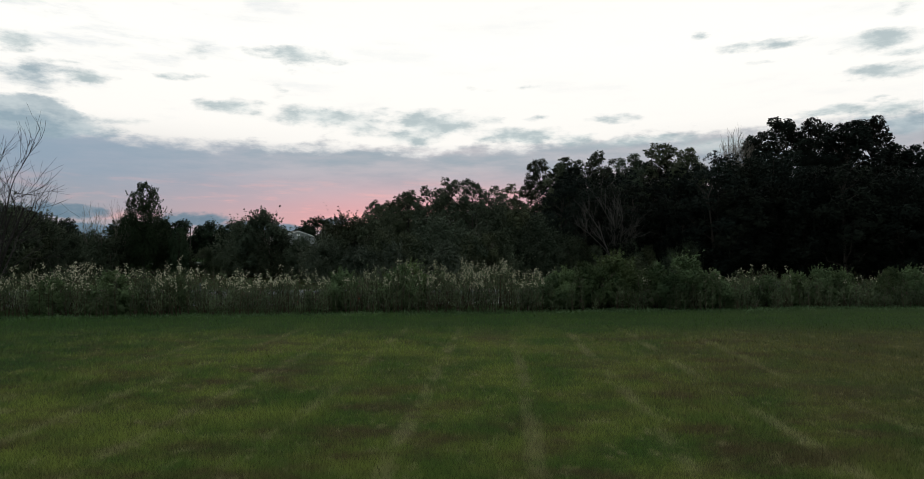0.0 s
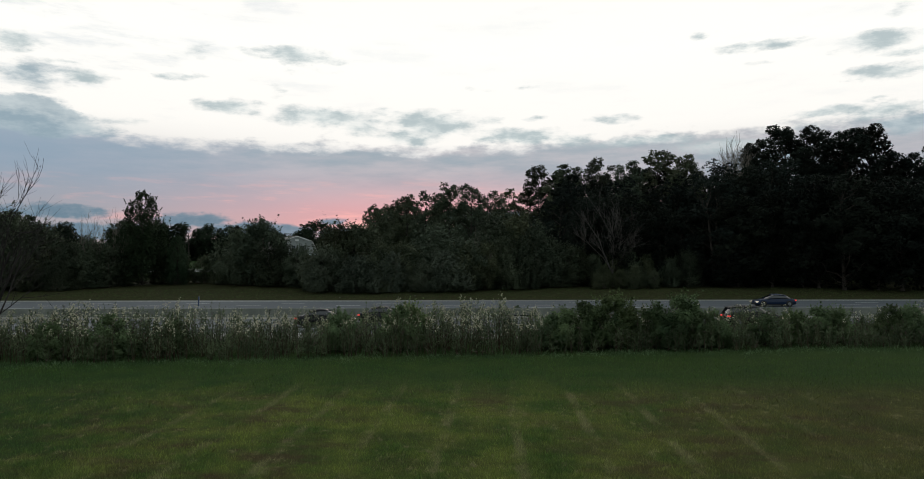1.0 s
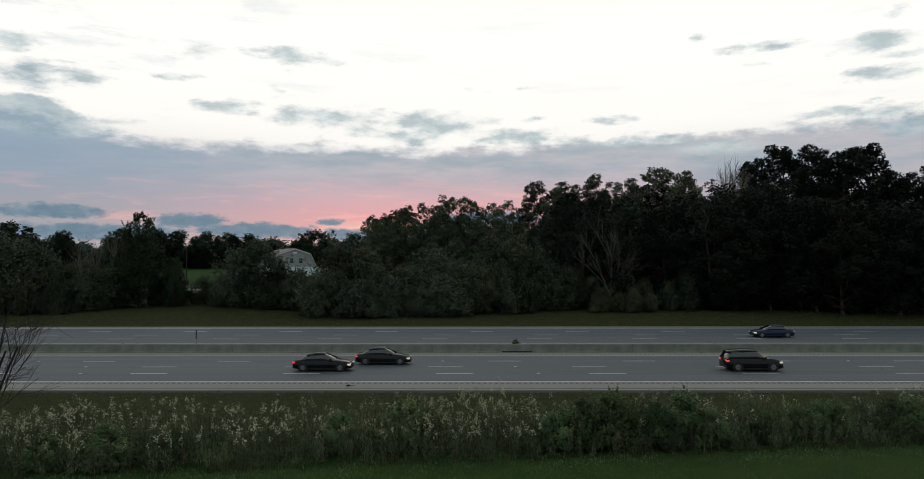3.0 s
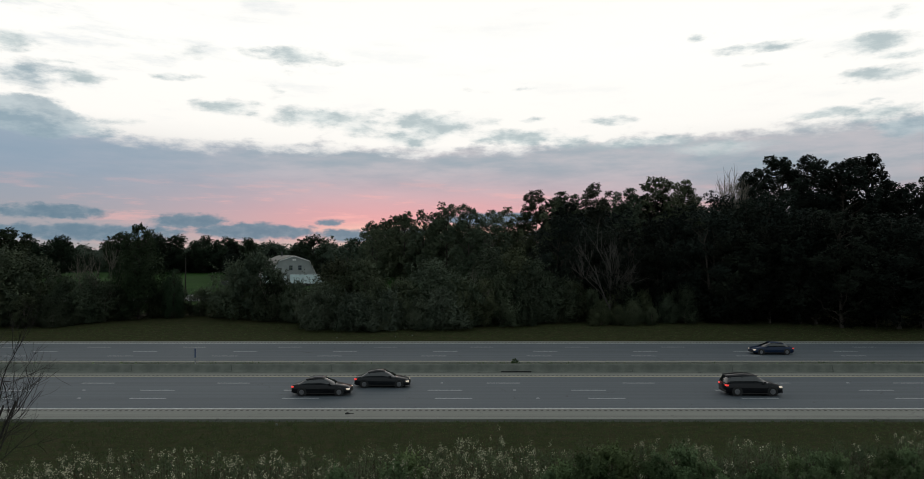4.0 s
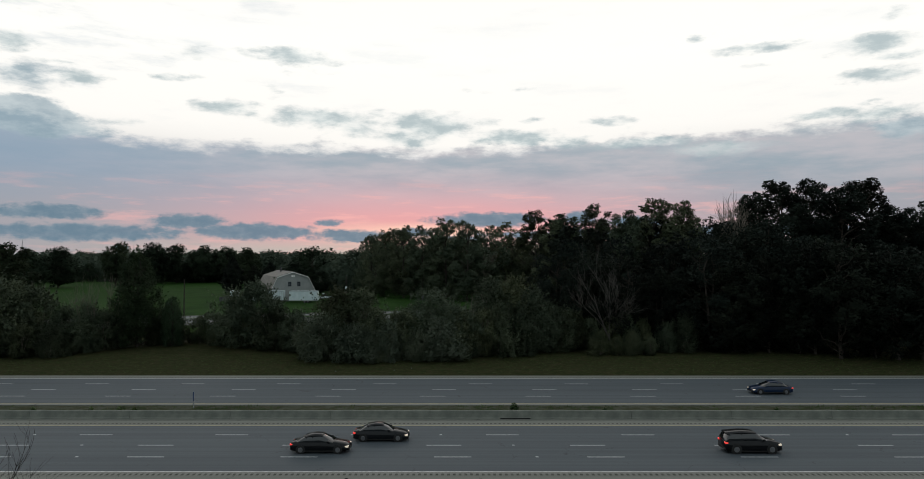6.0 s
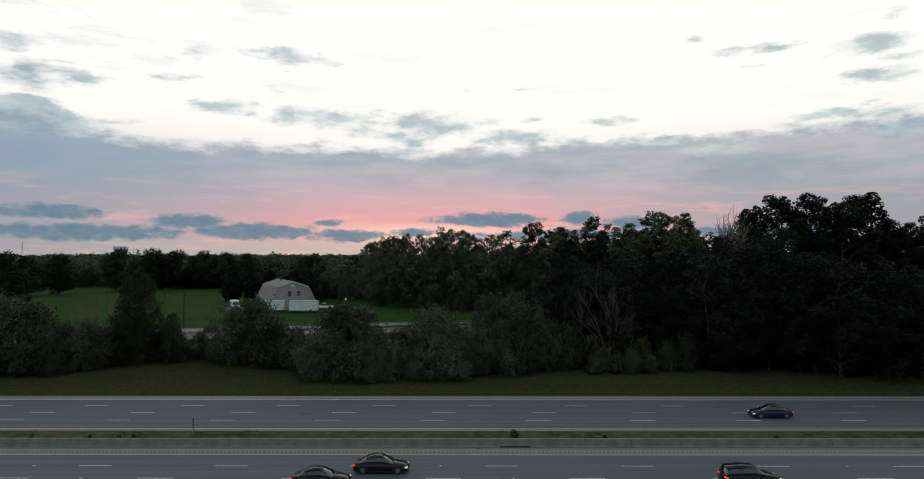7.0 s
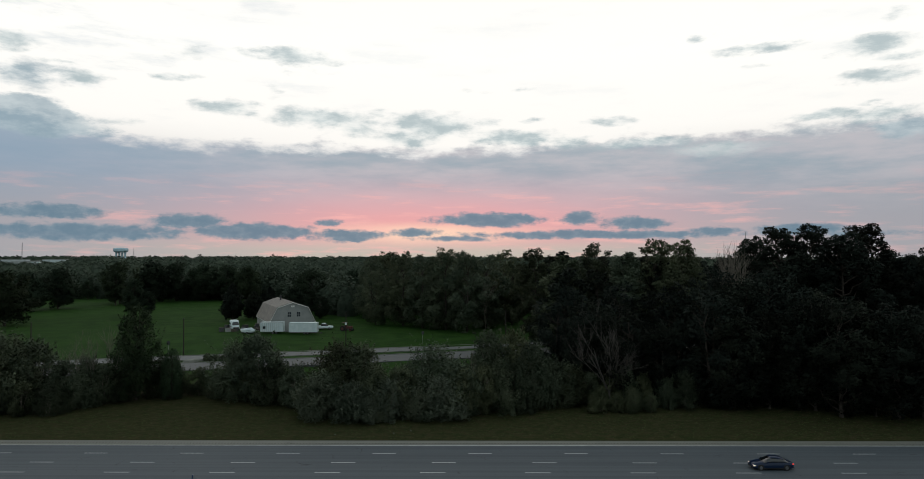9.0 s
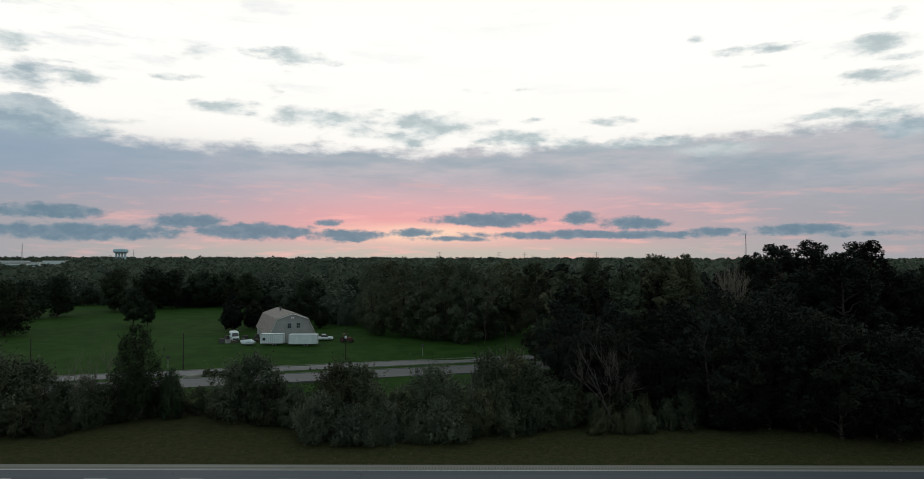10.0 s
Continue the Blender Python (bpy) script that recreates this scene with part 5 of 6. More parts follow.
def vehicle(name, label, paint, kind):
    """A passenger car heading to +x: shell, glasshouse, roof, lamps, bumpers, mirrors and wheels."""
    ob = thing(name, label, "car", "cars on the highway")
    if kind == "suv":
        L, W, H, belt, r = 4.6, 0.92, 1.72, 1.05, 0.37
        cab = [(0.05, 1.06), (0.34, 1.60), (2.45, 1.66), (3.40, 1.06)]
        hood = 1.03
    else:
        L, W, H, belt, r = 4.75, 0.89, 1.44, 0.93, 0.33
        cab = [(0.50, 0.92), (1.25, 1.36), (2.45, 1.42), (3.45, 0.93)]
        hood = 0.86
    body = [(0.0, 0.42, belt - 0.16, W * 0.86, 0.95), (0.10, 0.26, belt - 0.04, W * 0.94, 0.95), (0.5, 0.2, belt, W, 0.94), (1.6, 0.19, belt, W, 0.94),
            (3.2, 0.19, belt, W, 0.93), (3.7, 0.2, hood, W, 0.92), (L - 0.35, 0.22, hood - 0.12, W * 0.96, 0.9), (L - 0.06, 0.28, hood - 0.26, W * 0.86, 0.9), (L, 0.40, hood - 0.34, W * 0.8, 0.9)]
    part("body", skin(body), paint, ob)
    (xa, za), (xb, zb), (xc, zc), (xd, zd) = cab
    gw = W * 0.90
    glass = [(xa, belt - 0.10, za + 0.03, gw, 0.96), (xb, belt - 0.10, zb - 0.03, gw, 0.80), (xc, belt - 0.10, zc - 0.03, gw, 0.80), (xd, belt - 0.10, zd + 0.02, gw, 0.96)]
    part("glasshouse", skin(glass), CAR_GLASS, ob, "dark tinted glass")
    roof = [(xb - 0.12, zb - 0.06, zb - 0.015, gw * 0.80, 0.95), (xb + 0.2, zb - 0.05, zb + 0.03, gw * 0.82, 0.9), ((xb + xc) / 2, zb - 0.04, max(zb, zc) + 0.05, gw * 0.82, 0.9), (xc - 0.1, zc - 0.06, zc + 0.025, gw * 0.82, 0.9), (xc + 0.14, zc - 0.09, zc - 0.03, gw * 0.80, 0.95)]
    part("roof", skin(roof), paint, ob)
    for s in (-1, 1):
        for q in ((xb + xc) / 2 - 0.05, xb + 0.05):
            rings = [[(q + dx, s * (gw + 0.012) * k1, z) for dx, k1, z in ((-0.05, 1.0, belt - 0.02), (0.05, 1.0, belt - 0.02), (0.05, 0.81, zb - 0.03), (-0.05, 0.81, zb - 0.03))]]
            rings.append([(px, py - s * 0.05, pz) for px, py, pz in rings[0]])
            part("pillar", hull(bmesh.new(), rings), paint, ob)
        part("mirror", boxed(xd - 0.42, min(s * W, s * (W + 0.16)), belt + 0.0, xd - 0.26, max(s * W, s * (W + 0.16)), belt + 0.13, 0.03), paint, ob)
        part("headlight", boxed(L - 0.34, min(s * W * 0.55, s * W * 0.90), hood - 0.38, L - 0.045, max(s * W * 0.55, s * W * 0.90), hood - 0.24, 0.03), HEAD_LENS, ob)
        part("tail_light", boxed(-0.015, min(s * W * 0.55, s * W * 0.93), belt - 0.26, 0.22, max(s * W * 0.55, s * W * 0.93), belt - 0.12, 0.03), TAIL_LENS, ob)
        part("sill", boxed(0.95, min(s * W * 0.9, s * (W + 0.005)), 0.17, L - 1.2, max(s * W * 0.9, s * (W + 0.005)), 0.27, 0.02), BLACK_TRIM, ob)
        for xw in (0.86, L - 0.88):
            k = 16
            arch = [[(xw + q * math.cos(i / k * 2 * math.pi), o, r + q * math.sin(i / k * 2 * math.pi)) for i in range(k)] for o, q in ((s * (W - 0.22), r * 1.16), (s * (W + 0.006), r * 1.16))]
            part("wheel_arch", hull(bmesh.new(), arch), BLACK_TRIM, ob)
            wheel_at(ob, xw, s * (W - 0.09), r, 0.21)
    part("bumper", boxed(L - 0.2, -W * 0.8, 0.24, L + 0.03, W * 0.8, 0.44, 0.05), BLACK_TRIM, ob)
    part("bumper", boxed(-0.03, -W * 0.84, 0.28, 0.2, W * 0.84, 0.46, 0.05), BLACK_TRIM, ob)
    return ob


def motorhome():
    ob = thing("motorhome", "old white camper van parked on the grass", "van")
    part("body", skin([(0, 0.5, 2.5, 1.05, 0.92), (0.3, 0.35, 2.75, 1.1, 0.9), (3.6, 0.35, 2.8, 1.1, 0.9), (4.3, 0.35, 2.6, 1.1, 0.86), (4.9, 0.35, 1.5, 1.05, 0.9), (5.6, 0.4, 1.25, 1.0, 0.9)]), WHITE_PAINT, ob)
    part("windscreen", skin([(4.38, 1.5, 2.45, 0.95, 0.9), (4.98, 1.5, 1.56, 0.98, 0.95)]), CAR_GLASS, ob)
    for x in (0.6, 1.9):
        part("window", boxed(x, -1.13, 1.5, x + 0.9, -1.05, 2.1, 0.02), PANE_GLASS, ob)
    part("stripe", boxed(0.2, -1.125, 0.95, 4.6, -1.05, 1.15), DARK_STEEL, ob)
    for x in (1.0, 4.6):
        for s in (-1, 1):
            wheel_at(ob, x, s * 0.95, 0.36, 0.22)
    part("grille", boxed(5.55, -0.8, 0.55, 5.64, 0.8, 1.0, 0.02), BLACK_TRIM, ob)
    ob.matrix_basis = pose(-68.5, 198.0, 2.95, 0, 0, -62)


def pickup():
    ob = thing("pickup_truck", "white pickup truck parked behind the trailer", "truck")
    part("body", skin([(0, 0.5, 1.05, 0.95, 0.96), (0.1, 0.4, 1.15, 0.97, 0.96), (3.6, 0.4, 1.15, 0.97, 0.95), (5.1, 0.42, 1.05, 0.94, 0.93), (5.4, 0.5, 0.9, 0.86, 0.93)]), WHITE_PAINT, ob)
    part("cab_glass", skin([(1.9, 1.1, 1.75, 0.86, 0.88), (2.2, 1.1, 1.83, 0.86, 0.84), (3.2, 1.1, 1.83, 0.86, 0.84), (3.9, 1.1, 1.15, 0.86, 0.95)]), CAR_GLASS, ob)
    part("roof", skin([(2.05, 1.80, 1.85, 0.74, 0.95), (2.6, 1.8, 1.92, 0.76, 0.95), (3.25, 1.79, 1.86, 0.74, 0.95)]), WHITE_PAINT, ob)
    for x in (1.0, 4.3):
        for s in (-1, 1):
            wheel_at(ob, x, s * 0.85, 0.38, 0.24)
    ob.matrix_basis = pose(-43.6, 196.0, 2.95, 0, 0, 8)


def tractor():
    ob = thing("tractor", "weathered red tractor on the grass", "tractor")
    part("hood", boxed(0.6, -0.4, 0.8, 2.4, 0.4, 1.5, 0.1), TRACTOR_RED, ob)
    part("chassis", boxed(-0.6, -0.3, 0.5, 2.5, 0.3, 0.8, 0.04), DARK_STEEL, ob)
    part("seat", boxed(-0.5, -0.3, 1.1, 0.1, 0.3, 1.25, 0.05), BLACK_TRIM, ob)
    part("exhaust", cyl(1.6, 0.15, 1.5, 2.3, 0.05, 0.05, 8), DARK_STEEL, ob)
    cab = part("canopy", boxed(-0.8, -0.7, 2.35, 0.6, 0.7, 2.45, 0.04), TRACTOR_RED, ob)
    for x in (-0.72, 0.5):
        for s in (-0.62, 0.62):
            part("canopy_post", boxed(x - 0.03, s - 0.03, 0.8, x + 0.03, s + 0.03, 2.36), TRACTOR_RED, ob)
    for s in (-1, 1):
        wheel_at(ob, -0.3, s * 0.85, 0.78, 0.42, 0.55, TRACTOR_RED)
        wheel_at(ob, 2.1, s * 0.7, 0.42, 0.25, 0.55, TRACTOR_RED)
        part("mudguard", boxed(-0.8, min(s * 0.62, s * 1.05), 1.55, 0.3, max(s * 0.62, s * 1.05), 1.63, 0.03), TRACTOR_RED, ob)
    ob.matrix_basis = pose(-34.0, 192.5, 2.95, 0, 0, -20)


def covered_boat():
    ob = thing("covered_boat", "small boat under a pale blue-white tarpaulin", "boat")
    part("hull_shell", skin([(0, 0.5, 0.9, 0.8, 1.05), (2.5, 0.35, 1.0, 0.95, 1.05), (4.0, 0.5, 1.1, 0.6, 1.1), (4.7, 0.85, 1.2, 0.08, 1.1)]), WHITE_PAINT, ob)
    part("tarpaulin", skin([(-0.1, 0.8, 1.1, 0.86, 0.5), (1.2, 0.85, 1.75, 0.98, 0.25), (2.6, 0.85, 1.55, 0.98, 0.3), (4.1, 0.95, 1.3, 0.6, 0.4), (4.75, 1.1, 1.25, 0.12, 0.6)]), WHITE_PAINT, ob)
    for s in (-1, 1):
        wheel_at(ob, 1.8, s * 0.9, 0.3, 0.18)
    part("drawbar", boxed(4.0, -0.05, 0.3, 5.6, 0.05, 0.4), DARK_STEEL, ob)
    part("cradle", boxed(0.5, -0.8, 0.28, 4.0, 0.8, 0.42), DARK_STEEL, ob)
    ob.matrix_basis = pose(-58.0, 185.0, 2.95, 0, 0, 160)


def pole(x, y, h, lamp):
    ob = thing("utility_pole", "slim dark wooden roadside pole", "pole", "poles along the town road")
    part("shaft", cyl(0, 0, -0.3, h, 0.15, 0.10, 10), POLE_WOOD, ob)
    part("cap", cyl(0, 0, h, h + 0.08, 0.12, 0.09, 10), DARK_STEEL, ob)
    if lamp:
        part("meter_box", boxed(-0.22, -0.36, h * 0.62, 0.22, -0.12, h * 0.62 + 0.6, 0.03), WHITE_PAINT, ob, "small pale equipment box")
    ob.matrix_basis = pose(x, y, float(ground_z(x, y)))


barn()
trailer("box_trailer", "white box trailer standing before the barn", 7.8, 3.3, False, (), -48.0, 184.5, 1.0)
trailer("ribbed_trailer", "ribbed white trailer with a small window before the barn", 6.3, 3.3, True, (0.7,), -56.2, 185.5, 2.0)
motorhome()
pickup()
tractor()
covered_boat()
for x, y, h, lamp in ((-62.0, 147.5, 8.2, False), (-28.3, 161.5, 8.4, True), (-91.0, 139.8, 8.0, False), (11.4, 172.0, 8.0, False)):
    pole(x, y, h, lamp)

for x, y in ((-9.9, 167.5), (-66.5, 150.0)):
    ob = thing("road_sign", "small dull grey road sign on a thin steel post", "road sign", "signs along the town road")
    part("post", boxed(-0.04, -0.04, -0.3, 0.04, 0.04, 2.9, 0.01), STEEL, ob)
    part("sign_plate", boxed(-0.32, -0.075, 2.1, 0.32, -0.043, 2.9, 0.02), DARK_STEEL, ob)
    ob.matrix_basis = pose(x, y, float(ground_z(x, y)), 0, 0, 15)

# odds and ends by the field tree
rng = random.Random(3)
for i in range(18):
    ob = thing("yard_crate", "weathered wooden crate standing on the grass", "crate", "yard clutter")
    w, d, h = rng.uniform(0.6, 1.7), rng.uniform(0.6, 1.3), rng.uniform(0.4, 1.3)
    part("box", boxed(-w / 2, -d / 2, 0.0, w / 2, d / 2, h, 0.03), rng.choice((BARE_SOIL, POLE_WOOD, DARK_STEEL, DARK_STEEL, SIDING)), ob)
    part("lid", boxed(-w / 2 - 0.04, -d / 2 - 0.04, h, w / 2 + 0.04, d / 2 + 0.04, h + 0.06, 0.01), BARE_SOIL, ob)
    ob.matrix_basis = pose(-70 + rng.uniform(0, 11), 190 + rng.uniform(-2, 12), 2.95, 0, 0, rng.uniform(0, 90))

# planted nose of the town road's median
nose = thing("traffic_island", "pale concrete island nose with a painted face", "traffic island")
part("island_kerb", hull(bmesh.new(), [[(0, -1.3, 0), (2.2, -1.6, 0), (4.4, 0, 0), (2.2, 1.6, 0)], [(0.2, -1.1, 0.35), (2.1, -1.4, 0.35), (4.1, 0, 0.35), (2.1, 1.4, 0.35)]]), CONCRETE, nose)
part("island_top", hull(bmesh.new(), [[(0.6, -0.7, 0.35), (2.0, -0.9, 0.35), (3.5, 0, 0.35), (2.0, 0.9, 0.35)], [(0.7, -0.6, 0.42), (2.0, -0.8, 0.42), (3.3, 0, 0.42), (2.0, 0.8, 0.42)]]), CONCRETE, nose)
nose.matrix_basis = pose(-58.6, 139.2, 2.56, 0, 0, 17)
t = make_tree(150, "low_shrub", "low dark planted shrub on the road median", "shrub", BUSH_LEAF, BARK, 1.4, 1.1, 0.05, "shrub", 8, 60, 1600, 0.16, 0.04, 3)
plant(t, [(-54.0, 140.6, 1.5), (-52.4, 141.0, 1.2), (-51.0, 141.5, 1.0)], 1.4, 151)

# ---- far skyline ----


def water_tower():
    """Broad flat tank on a row of stout columns."""
    ob = thing("water_tower", "pale blue flat-topped water tower far off", "water tower")
    k = 24
    ring = lambda cx, z, r: [(cx + r * math.cos(i / k * 2 * math.pi), r * math.sin(i / k * 2 * math.pi), z) for i in range(k)]
    prof = [(32.5, 14.0), (34, 18.5), (35.5, 20.5), (37, 21.0), (43.5, 21.0), (44.5, 20.3), (46.0, 8.0)]
    bm = hull(bmesh.new(), [ring(0, z, r) for z, r in prof])
    for f in bm.faces:
        f.smooth = True
    part("tank", bm, TOWER_BLUE, ob)
    for cx in (-13.5, -4.5, 4.5, 13.5):
        part("column", hull(bmesh.new(), [ring(cx, z, r) for z, r in ((0, 3.4), (6, 2.8), (28, 2.8), (34.5, 3.8))]), TOWER_BLUE, ob)
    part("hatch", cyl(0, 0, 46.0, 47.4, 1.2, 1.0, 10), TOWER_BLUE, ob)
    ob.matrix_basis = pose(-1035, 2002, 2.95)


def mast(x, y, h, cross):
    ob = thing("lattice_mast", "thin steel mast on the horizon", "mast", "masts on the skyline")
    b = h * 0.028
    for sx in (-1, 1):
        for sy in (-1, 1):
            part("leg", hull(bmesh.new(), [[(sx * q + dx, sy * q + dy, z) for dx, dy in ((-.15, -.15), (.15, -.15), (.15, .15), (-.15, .15))] for z, q in ((0, b), (h, b * 0.12))]), STEEL, ob)
    for k in range(1, 8):
        q = b * (1 - 0.11 * k)
        part("brace", boxed(-q, -q - 0.1, h * k / 9, q, -q + 0.1, h * k / 9 + 0.2), STEEL, ob)
    for z, w in cross:
        part("cross_arm", boxed(-w, -0.4, h * z, w, 0.4, h * z + 0.6), STEEL, ob)
    ob.matrix_basis = pose(x, y, 2.95)


water_tower()
mast(-1200, 1800, 58, ())
mast(-930, 1870, 45, ())
mast(645, 1500, 78, ())
for x, y in ((95, 1700), (330, 1620), (-60, 1760), (180, 1900)):
    mast(x, y, 36, ((0.98, 5), (0.85, 7), (0.72, 6)))

for x, y, w, h in ((-1180, 1720, 90, 11), (-1105, 1700, 60, 8), (-980, 1490, 55, 8), (-960, 1420, 45, 7), (-1060, 1585, 80, 9), (-1010, 1640, 50, 12), (-1150, 1610, 70, 8)):
    ob = thing("warehouse", "long low pale commercial building far off", "building")
    part("wall", boxed(-w / 2, -12, 0, w / 2, 12, h), WHITE_PAINT, ob)
    part("roof", boxed(-w / 2 - 0.6, -12.6, h, w / 2 + 0.6, 12.6, h + 1.0), SIDING, ob)
    for k in range(int(w / 9)):
        part("window", boxed(-w / 2 + 3 + k * 9, -12.2, 2, -w / 2 + 8 + k * 9, -12.003, 4.5), PANE_GLASS, ob)
    ob.matrix_basis = pose(x, y, 2.95, 0, 0, 12)
house = thing("house", "small white house among far trees", "house")
part("wall", boxed(-9, -5, 0, 9, 5, 6), WHITE_PAINT, house)
part("roof", prism([(-5.6, 5.8), (0, 10.5), (5.6, 5.8)], -9.6, 9.6), SIDING, house)
for x in (-6, 0, 6):
    part("window", boxed(x - 0.8, -5.1, 2.5, x + 0.8, -5.003, 4.2), PANE_GLASS, house)
house.matrix_basis = pose(-335, 672, 2.95, 0, 0, 30)

# ---- highway things ----
for name, label, paint, kind, x, y, turn in (
    ("sedan", "dark silver-topped black sedan in the near lanes", CAR_BLACK, "sedan", -13.9, 54.5, 0),
    ("sedan", "black sedan with dark glass in the inner lane", CAR_GREY, "sedan", -9.4, 58.2, 0),
    ("suv", "black sport utility car in the near lanes", CAR_BLACK, "suv", 21.3, 54.5, 0),
    ("hatchback", "dark blue hatchback on the far carriageway", CAR_NAVY, "sedan", 38.9, 78.7, 180),
):
    v = vehicle(name, label, paint, kind)
    z = near_z(y) if y < 66 else FAR
    v.matrix_basis = pose(x, y, z, -math.degrees(math.atan(NEAR)) if y < 66 else 0, 0, turn)

post = thing("marker_post", "thin post with a small blue sign on the median", "sign post")
part("post", boxed(-0.05, -0.04, -0.4, 0.05, 0.04, 1.75, 0.01), STEEL, post)
part("sign_plate", boxed(-0.07, -0.07, 0.75, 0.07, -0.043, 1.75, 0.01), SIGN_BLUE, post, "narrow blue plate")
post.matrix_basis = pose(-28.7, 71.0, -0.32)

scrap = thing("tyre_scrap", "shredded black tyre scrap on the shoulder", "debris")
part("tread", hull(bmesh.new(), [[(0.32 * math.cos(a) * s, 0.16 * math.sin(a) * s, z) for a in [i / 9 * 2 * math.pi for i in range(9)]] for z, s in ((0.0, 1.0), (0.12, 0.8), (0.2, 0.25))]), RUBBER, scrap)
part("strip", boxed(0.25, -0.05, 0.0, 0.75, 0.05, 0.05, 0.02), RUBBER, scrap)
scrap.matrix_basis = pose(-8.2, 47.1, near_z(47.1), 0, 0, 15) @ Matrix.Scale(0.6, 4)

rng = random.Random(12)
for x, y in ((-9.5, 93.0), (-7.2, 94.2), (-17.6, 92.4), (-12.4, 44.2)):
    ob = thing("litter_scrap", "small crumpled pale scrap of litter on the grass", "litter", "litter along the verge")
    k = 7
    bm = hull(bmesh.new(), [[(r * math.cos(i / k * 6.283) * rng.uniform(0.7, 1.2), r * math.sin(i / k * 6.283) * rng.uniform(0.7, 1.2), z + rng.uniform(0, 0.03)) for i in range(k)] for z, r in ((-0.02, 0.10), (0.09, 0.13), (0.16, 0.05))])
    part("scrap", bm, CONCRETE, ob)
    ob.matrix_basis = pose(x, y, float(ground_z(x, y)), 0, 0, rng.uniform(0, 360)) @ Matrix.Scale(0.7, 4)

# ---- weeds on the crest of the bank, and the lawn before them ----


def weed_front(x):
    return 22.0 + 0.12 * x


def stalks(rng, x, y, h, lean=0.1):
    """Thin three-sided stems."""
    n = len(x)
    z = ground_z(x, y)
    w = 0.012
    dx, dy = rng.normal(size=n) * lean * h, rng.normal(size=n) * lean * h
    a = np.stack([x - w, y, z - 0.05], 1)
    b = np.stack([x + w, y + 0.006, z - 0.05], 1)
    c = np.stack([x + dx, y + dy, z + h], 1)
    return np.stack([a, b, c], 1).reshape(-1, 3), np.arange(3 * n).reshape(-1, 3), dx, dy, z


def weeds():
    rng = np.random.default_rng(21)
    n = 3900
    x = rng.uniform(-26, 27, n)
    y = weed_front(x) + 5.2 * rng.random(n) ** 1.15
    drift = np.sin(x * 0.55 + 2) * 0.5 + np.sin(x * 1.7) * 0.3 + np.sin(x * 3.3 + y * 1.5) * 0.3
    h = (1.08 + 0.34 * drift + 0.16 * np.sin(x * 5.1 + 1) + rng.normal(size=n) * 0.15).clip(0.4, 1.9)
    h *= 1 - 0.5 * np.exp(-((x - 10.4) / 0.8) ** 2) - 0.35 * np.exp(-((x - 15.2) / 0.6) ** 2)
    h = h * np.where(x > 12, 0.82, 1.0)
    h *= 0.72 + 0.28 * step(y - weed_front(x), 0.0, 1.2)
    v, f, dx, dy, z = stalks(rng, x, y, h)
    k = 34
    who = np.repeat(np.arange(n), k)
    t = rng.uniform(0.08, 1.0, n * k)
    c = np.stack([x[who] + dx[who] * t, y[who] + dy[who] * t, z[who] + h[who] * t], 1)
    c[:, :2] += rng.normal(size=(n * k, 2)) * (0.13 * (1.15 - t * 0.5))[:, None]
    c[:, :2] -= (c[:, :2] - np.stack([x[who] + dx[who] * t, y[who] + dy[who] * t], 1)) * 0.6
    lv, lf = lances(rng, c, 0.145 * (1.3 - 0.6 * t)[:, None], 0.0145, 1.1)
    ob = tagged(new("weed_belt"), "tall green weeds with pale seed heads along the bank", "weeds", kind="stuff")
    part("weed_stems", mesh_of("weed_stems", v, f, WEED_STEM_SHADED), WEED_STEM_SHADED, ob, "thin reddish-brown stems")
    part("weed_leaves", mesh_of("weed_leaves", lv, lf, WEED_LEAF), WEED_LEAF, ob)
    # pale seed heads, in drifts
    pale = (0.45 * np.sin(x * 0.8 + 1) + np.where(x < 3, 0.4, -0.35) + rng.normal(size=n) * 0.9 > 0.5) & (h > 0.85)
    idx = np.nonzero(pale)[0]
    k = 15
    who = np.repeat(idx, k)
    c = np.stack([x[who] + dx[who], y[who] + dy[who], z[who] + h[who]], 1) + rng.normal(size=(len(who), 3)) * np.array([0.040, 0.040, 0.075])
    hv, hf = slips(rng, c, np.full(len(who), 0.034), 0.1)
    part("seed_heads", mesh_of("seed_heads", hv, hf, WEED_HEAD), WEED_HEAD, ob, "pale dry seed heads")


weeds()
for i in range(3):
    form = ("oak", "cone", "tall")[i]
    t = make_tree(160 + i, "hedge_bush", "leafy green bush growing among the weeds", "bush", BUSH_GREEN, BARK, 1.9, 1.1, 0.05, form, 20, 300, 9000, 0.05, 0.02, 5, upright=True)
    plant(t, HEDGE_BUSHES[i::3], 1.9, 170 + i)


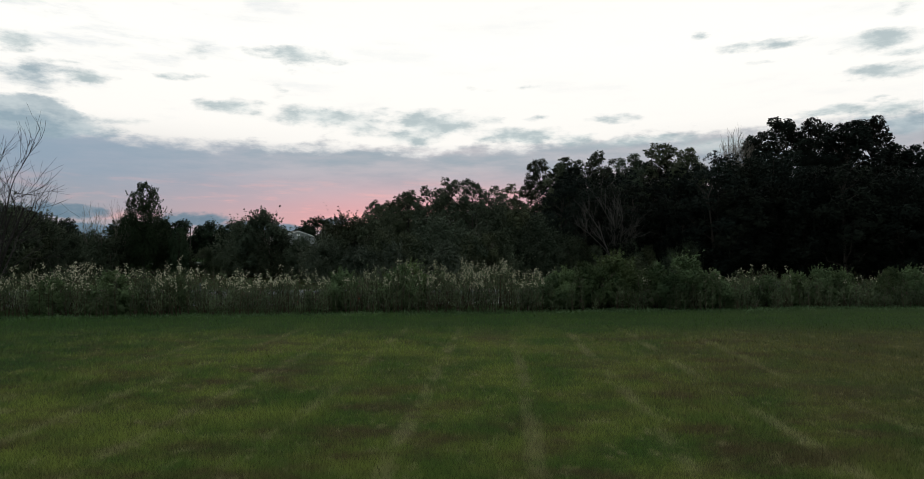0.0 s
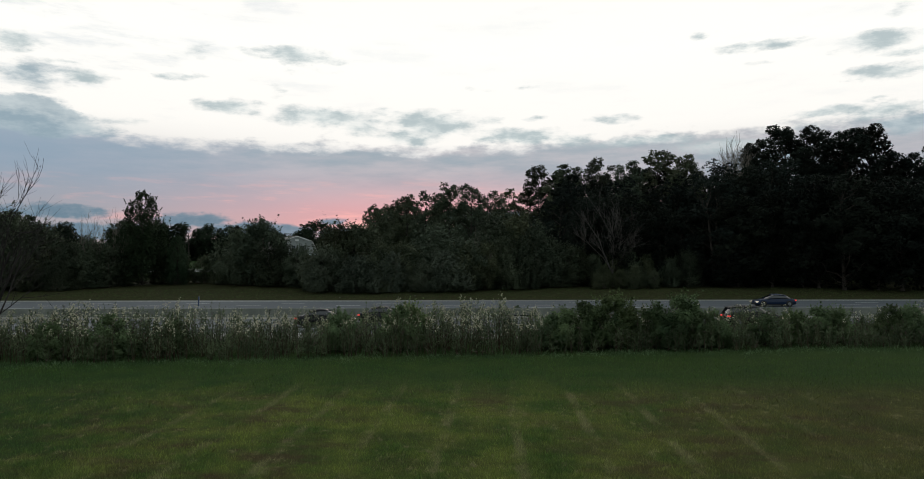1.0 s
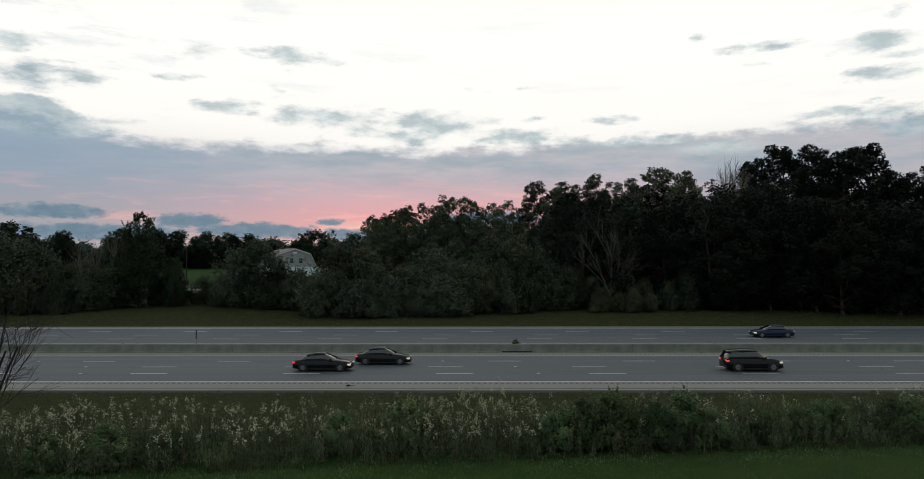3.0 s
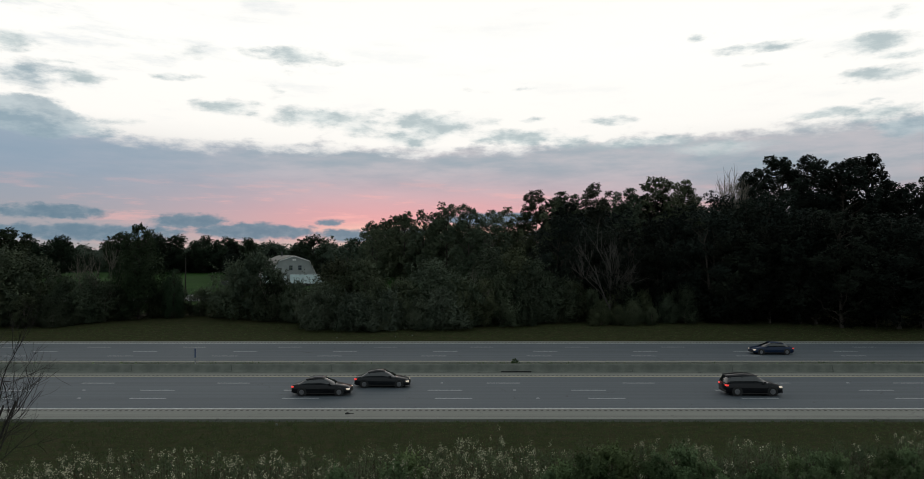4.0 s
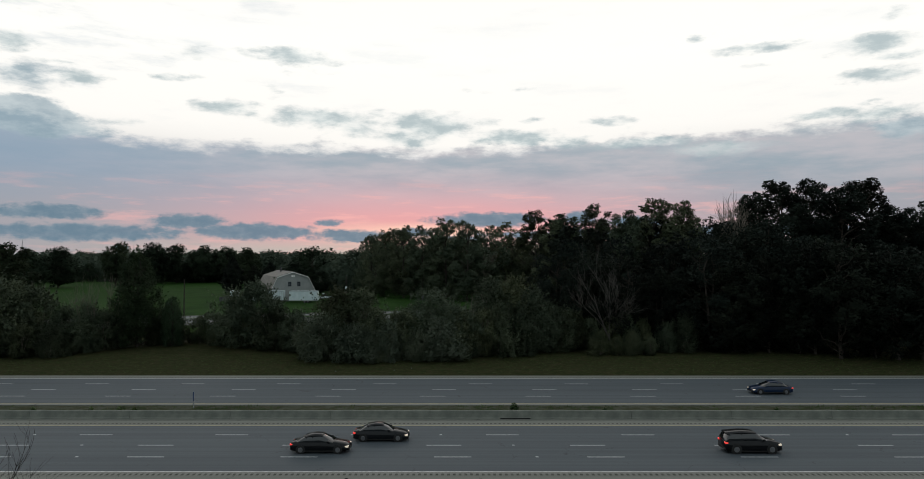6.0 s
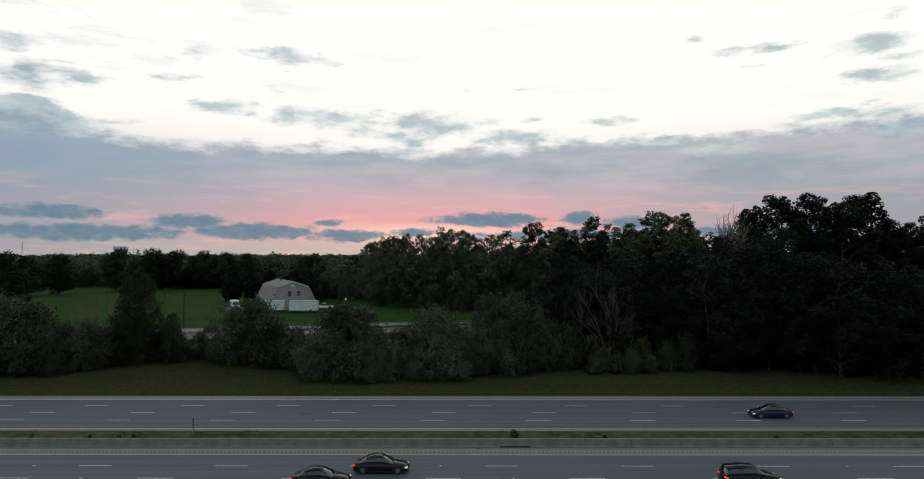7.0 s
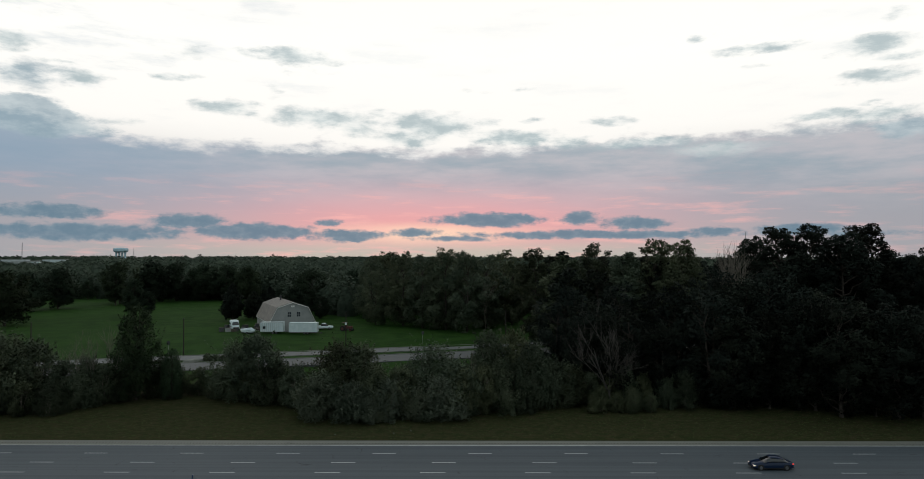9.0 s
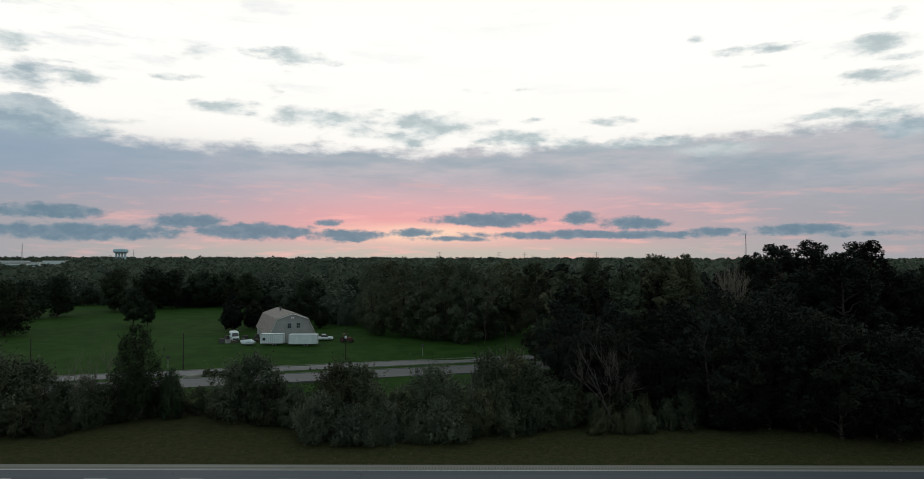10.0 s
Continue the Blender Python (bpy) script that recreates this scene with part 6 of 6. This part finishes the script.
def sward(name, tri, mat, lean=0.45):
    """A mesh of single blades (n, 3, 3); they shade as the sward does, their normals leaning to the sky."""
    face = np.cross(tri[:, 1] - tri[:, 0], tri[:, 2] - tri[:, 0])
    face /= np.linalg.norm(face, axis=1)[:, None] + 1e-9
    turned = face @ np.array([0.0, -0.7, 0.7]) < 0
    tri[turned] = tri[turned][:, [1, 0, 2]]
    face[turned] *= -1
    soft = face * lean + (0, 0, 1.0)
    soft = np.repeat(soft / np.linalg.norm(soft, axis=1)[:, None], 3, axis=0)
    return mesh_of(name, tri.reshape(-1, 3), np.arange(3 * len(tri)).reshape(-1, 3), mat, soft)


def lawn_blades():
    """Short mown blades, densest where the lawn is nearest."""
    rng = np.random.default_rng(5)
    n = 260000
    u = rng.random(n)
    y = 1 / (1 / 4.3 - u * (1 / 4.3 - 1 / 21.5))
    x = y * rng.uniform(-0.82, 0.82, n)
    y = np.minimum(y, weed_front(x) + 0.4)
    z = ground_z(x, y)
    s = (y / 8) ** 0.6
    patch = 0.75 + 0.25 * np.sin(x * 1.9 + np.sin(y * 1.3)) * np.sin(y * 1.1 + x * 0.6)
    h = rng.uniform(0.04, 0.10, n) * patch * s ** 0.35
    w = rng.uniform(0.003, 0.006, n) * s
    a = rng.uniform(0, 2 * np.pi, n)
    l = rng.normal(size=(n, 2)) * 0.55 * h[:, None]
    bx, by = np.cos(a) * w, np.sin(a) * w
    tri = np.stack([np.stack([x - bx, y - by, z - 0.01], 1), np.stack([x + bx, y + by, z - 0.01], 1), np.stack([x + l[:, 0], y + l[:, 1], z + h], 1)], 1)
    ob = part("lawn_grass", sward("lawn_grass", tri, LAWN_BLADE), LAWN_BLADE, None)
    tagged(ob, "short mown lawn grass with dry blades", "grass", kind="stuff")


lawn_blades()


def tufts(name, label, n, xr, y0, y1, h0, h1, seed, mat, size):
    """Rough grass tufts: five leaning slips each."""
    rng = np.random.default_rng(seed)
    x, y = rng.uniform(-xr, xr, n), rng.uniform(y0, y1, n)
    if name == "median_weeds":
        keep = np.sin(x * 0.5 + 1) + np.sin(x * 0.17) + rng.normal(size=n) * 0.7 > 0.45
        x, y = x[keep], y[keep]
        n = len(x)
    z = ground_z(x, y)
    k = 5
    who = np.repeat(np.arange(n), k)
    h = rng.uniform(h0, h1, n * k)
    o = rng.normal(size=(n * k, 2)) * size
    l = o + rng.normal(size=(n * k, 2)) * h[:, None] * 0.35
    b = rng.normal(size=(n * k, 2)) * size * 0.35
    bx, by, bz = x[who], y[who], z[who]
    v = np.stack([np.stack([bx + o[:, 0] - b[:, 0], by + o[:, 1] - b[:, 1], bz - 0.03], 1), np.stack([bx + o[:, 0] + b[:, 0], by + o[:, 1] + b[:, 1], bz - 0.03], 1), np.stack([bx + l[:, 0], by + l[:, 1], bz + h], 1)], 1)
    ob = part(name, sward(name, v, mat, 0.3), mat, None)
    tagged(ob, label, "grass", kind="stuff")


tufts("verge_grass", "rough mown grass on the highway verge", 20000, 42, 33, 45.3, 0.04, 0.11, 31, VERGE_BLADE, 0.05)
tufts("median_weeds", "patchy weeds and grass on the narrow median", 5000, 75, 67.2, 72.2, 0.05, 0.24, 32, VERGE_BLADE, 0.09)
tufts("bank_grass", "rough grass on the far bank", 14000, 90, 90.6, 104, 0.03, 0.10, 33, VERGE_BLADE, 0.07)


def fringe():
    """Uncut grass along the foot of the weeds."""
    rng = np.random.default_rng(41)
    n = 26000
    x = rng.uniform(-25, 26, n)
    y = weed_front(x) + rng.normal(size=n) * 0.55 - 0.1
    h = rng.uniform(0.04, 0.14, n)
    c = np.stack([x, y, ground_z(x, y) - 0.02], 1)
    v, f = lances(rng, c, h[:, None], 0.006, 1.0)
    ob = part("fringe_grass", mesh_of("fringe_grass", v, f, BUSH_GREEN), BUSH_GREEN, None)
    tagged(ob, "uncut green grass along the foot of the weeds", "grass", kind="stuff")


fringe()
t = make_tree(180, "median_bush", "small dark bush on the median", "bush", BUSH_GREEN, BARK, 0.9, 0.5, 0.02, "shrub", 8, 60, 1500, 0.08, 0.02, 3)
plant(t, [(5.5, 69.8, 0.85), (33.0, 69.6, 0.45), (-45.0, 69.6, 0.5), (-39.0, 69.8, 0.45), (-36.0, 69.8, 0.5), (-34.3, 69.5, 0.5), (15.0, 69.6, 0.4)], 0.9, 181)
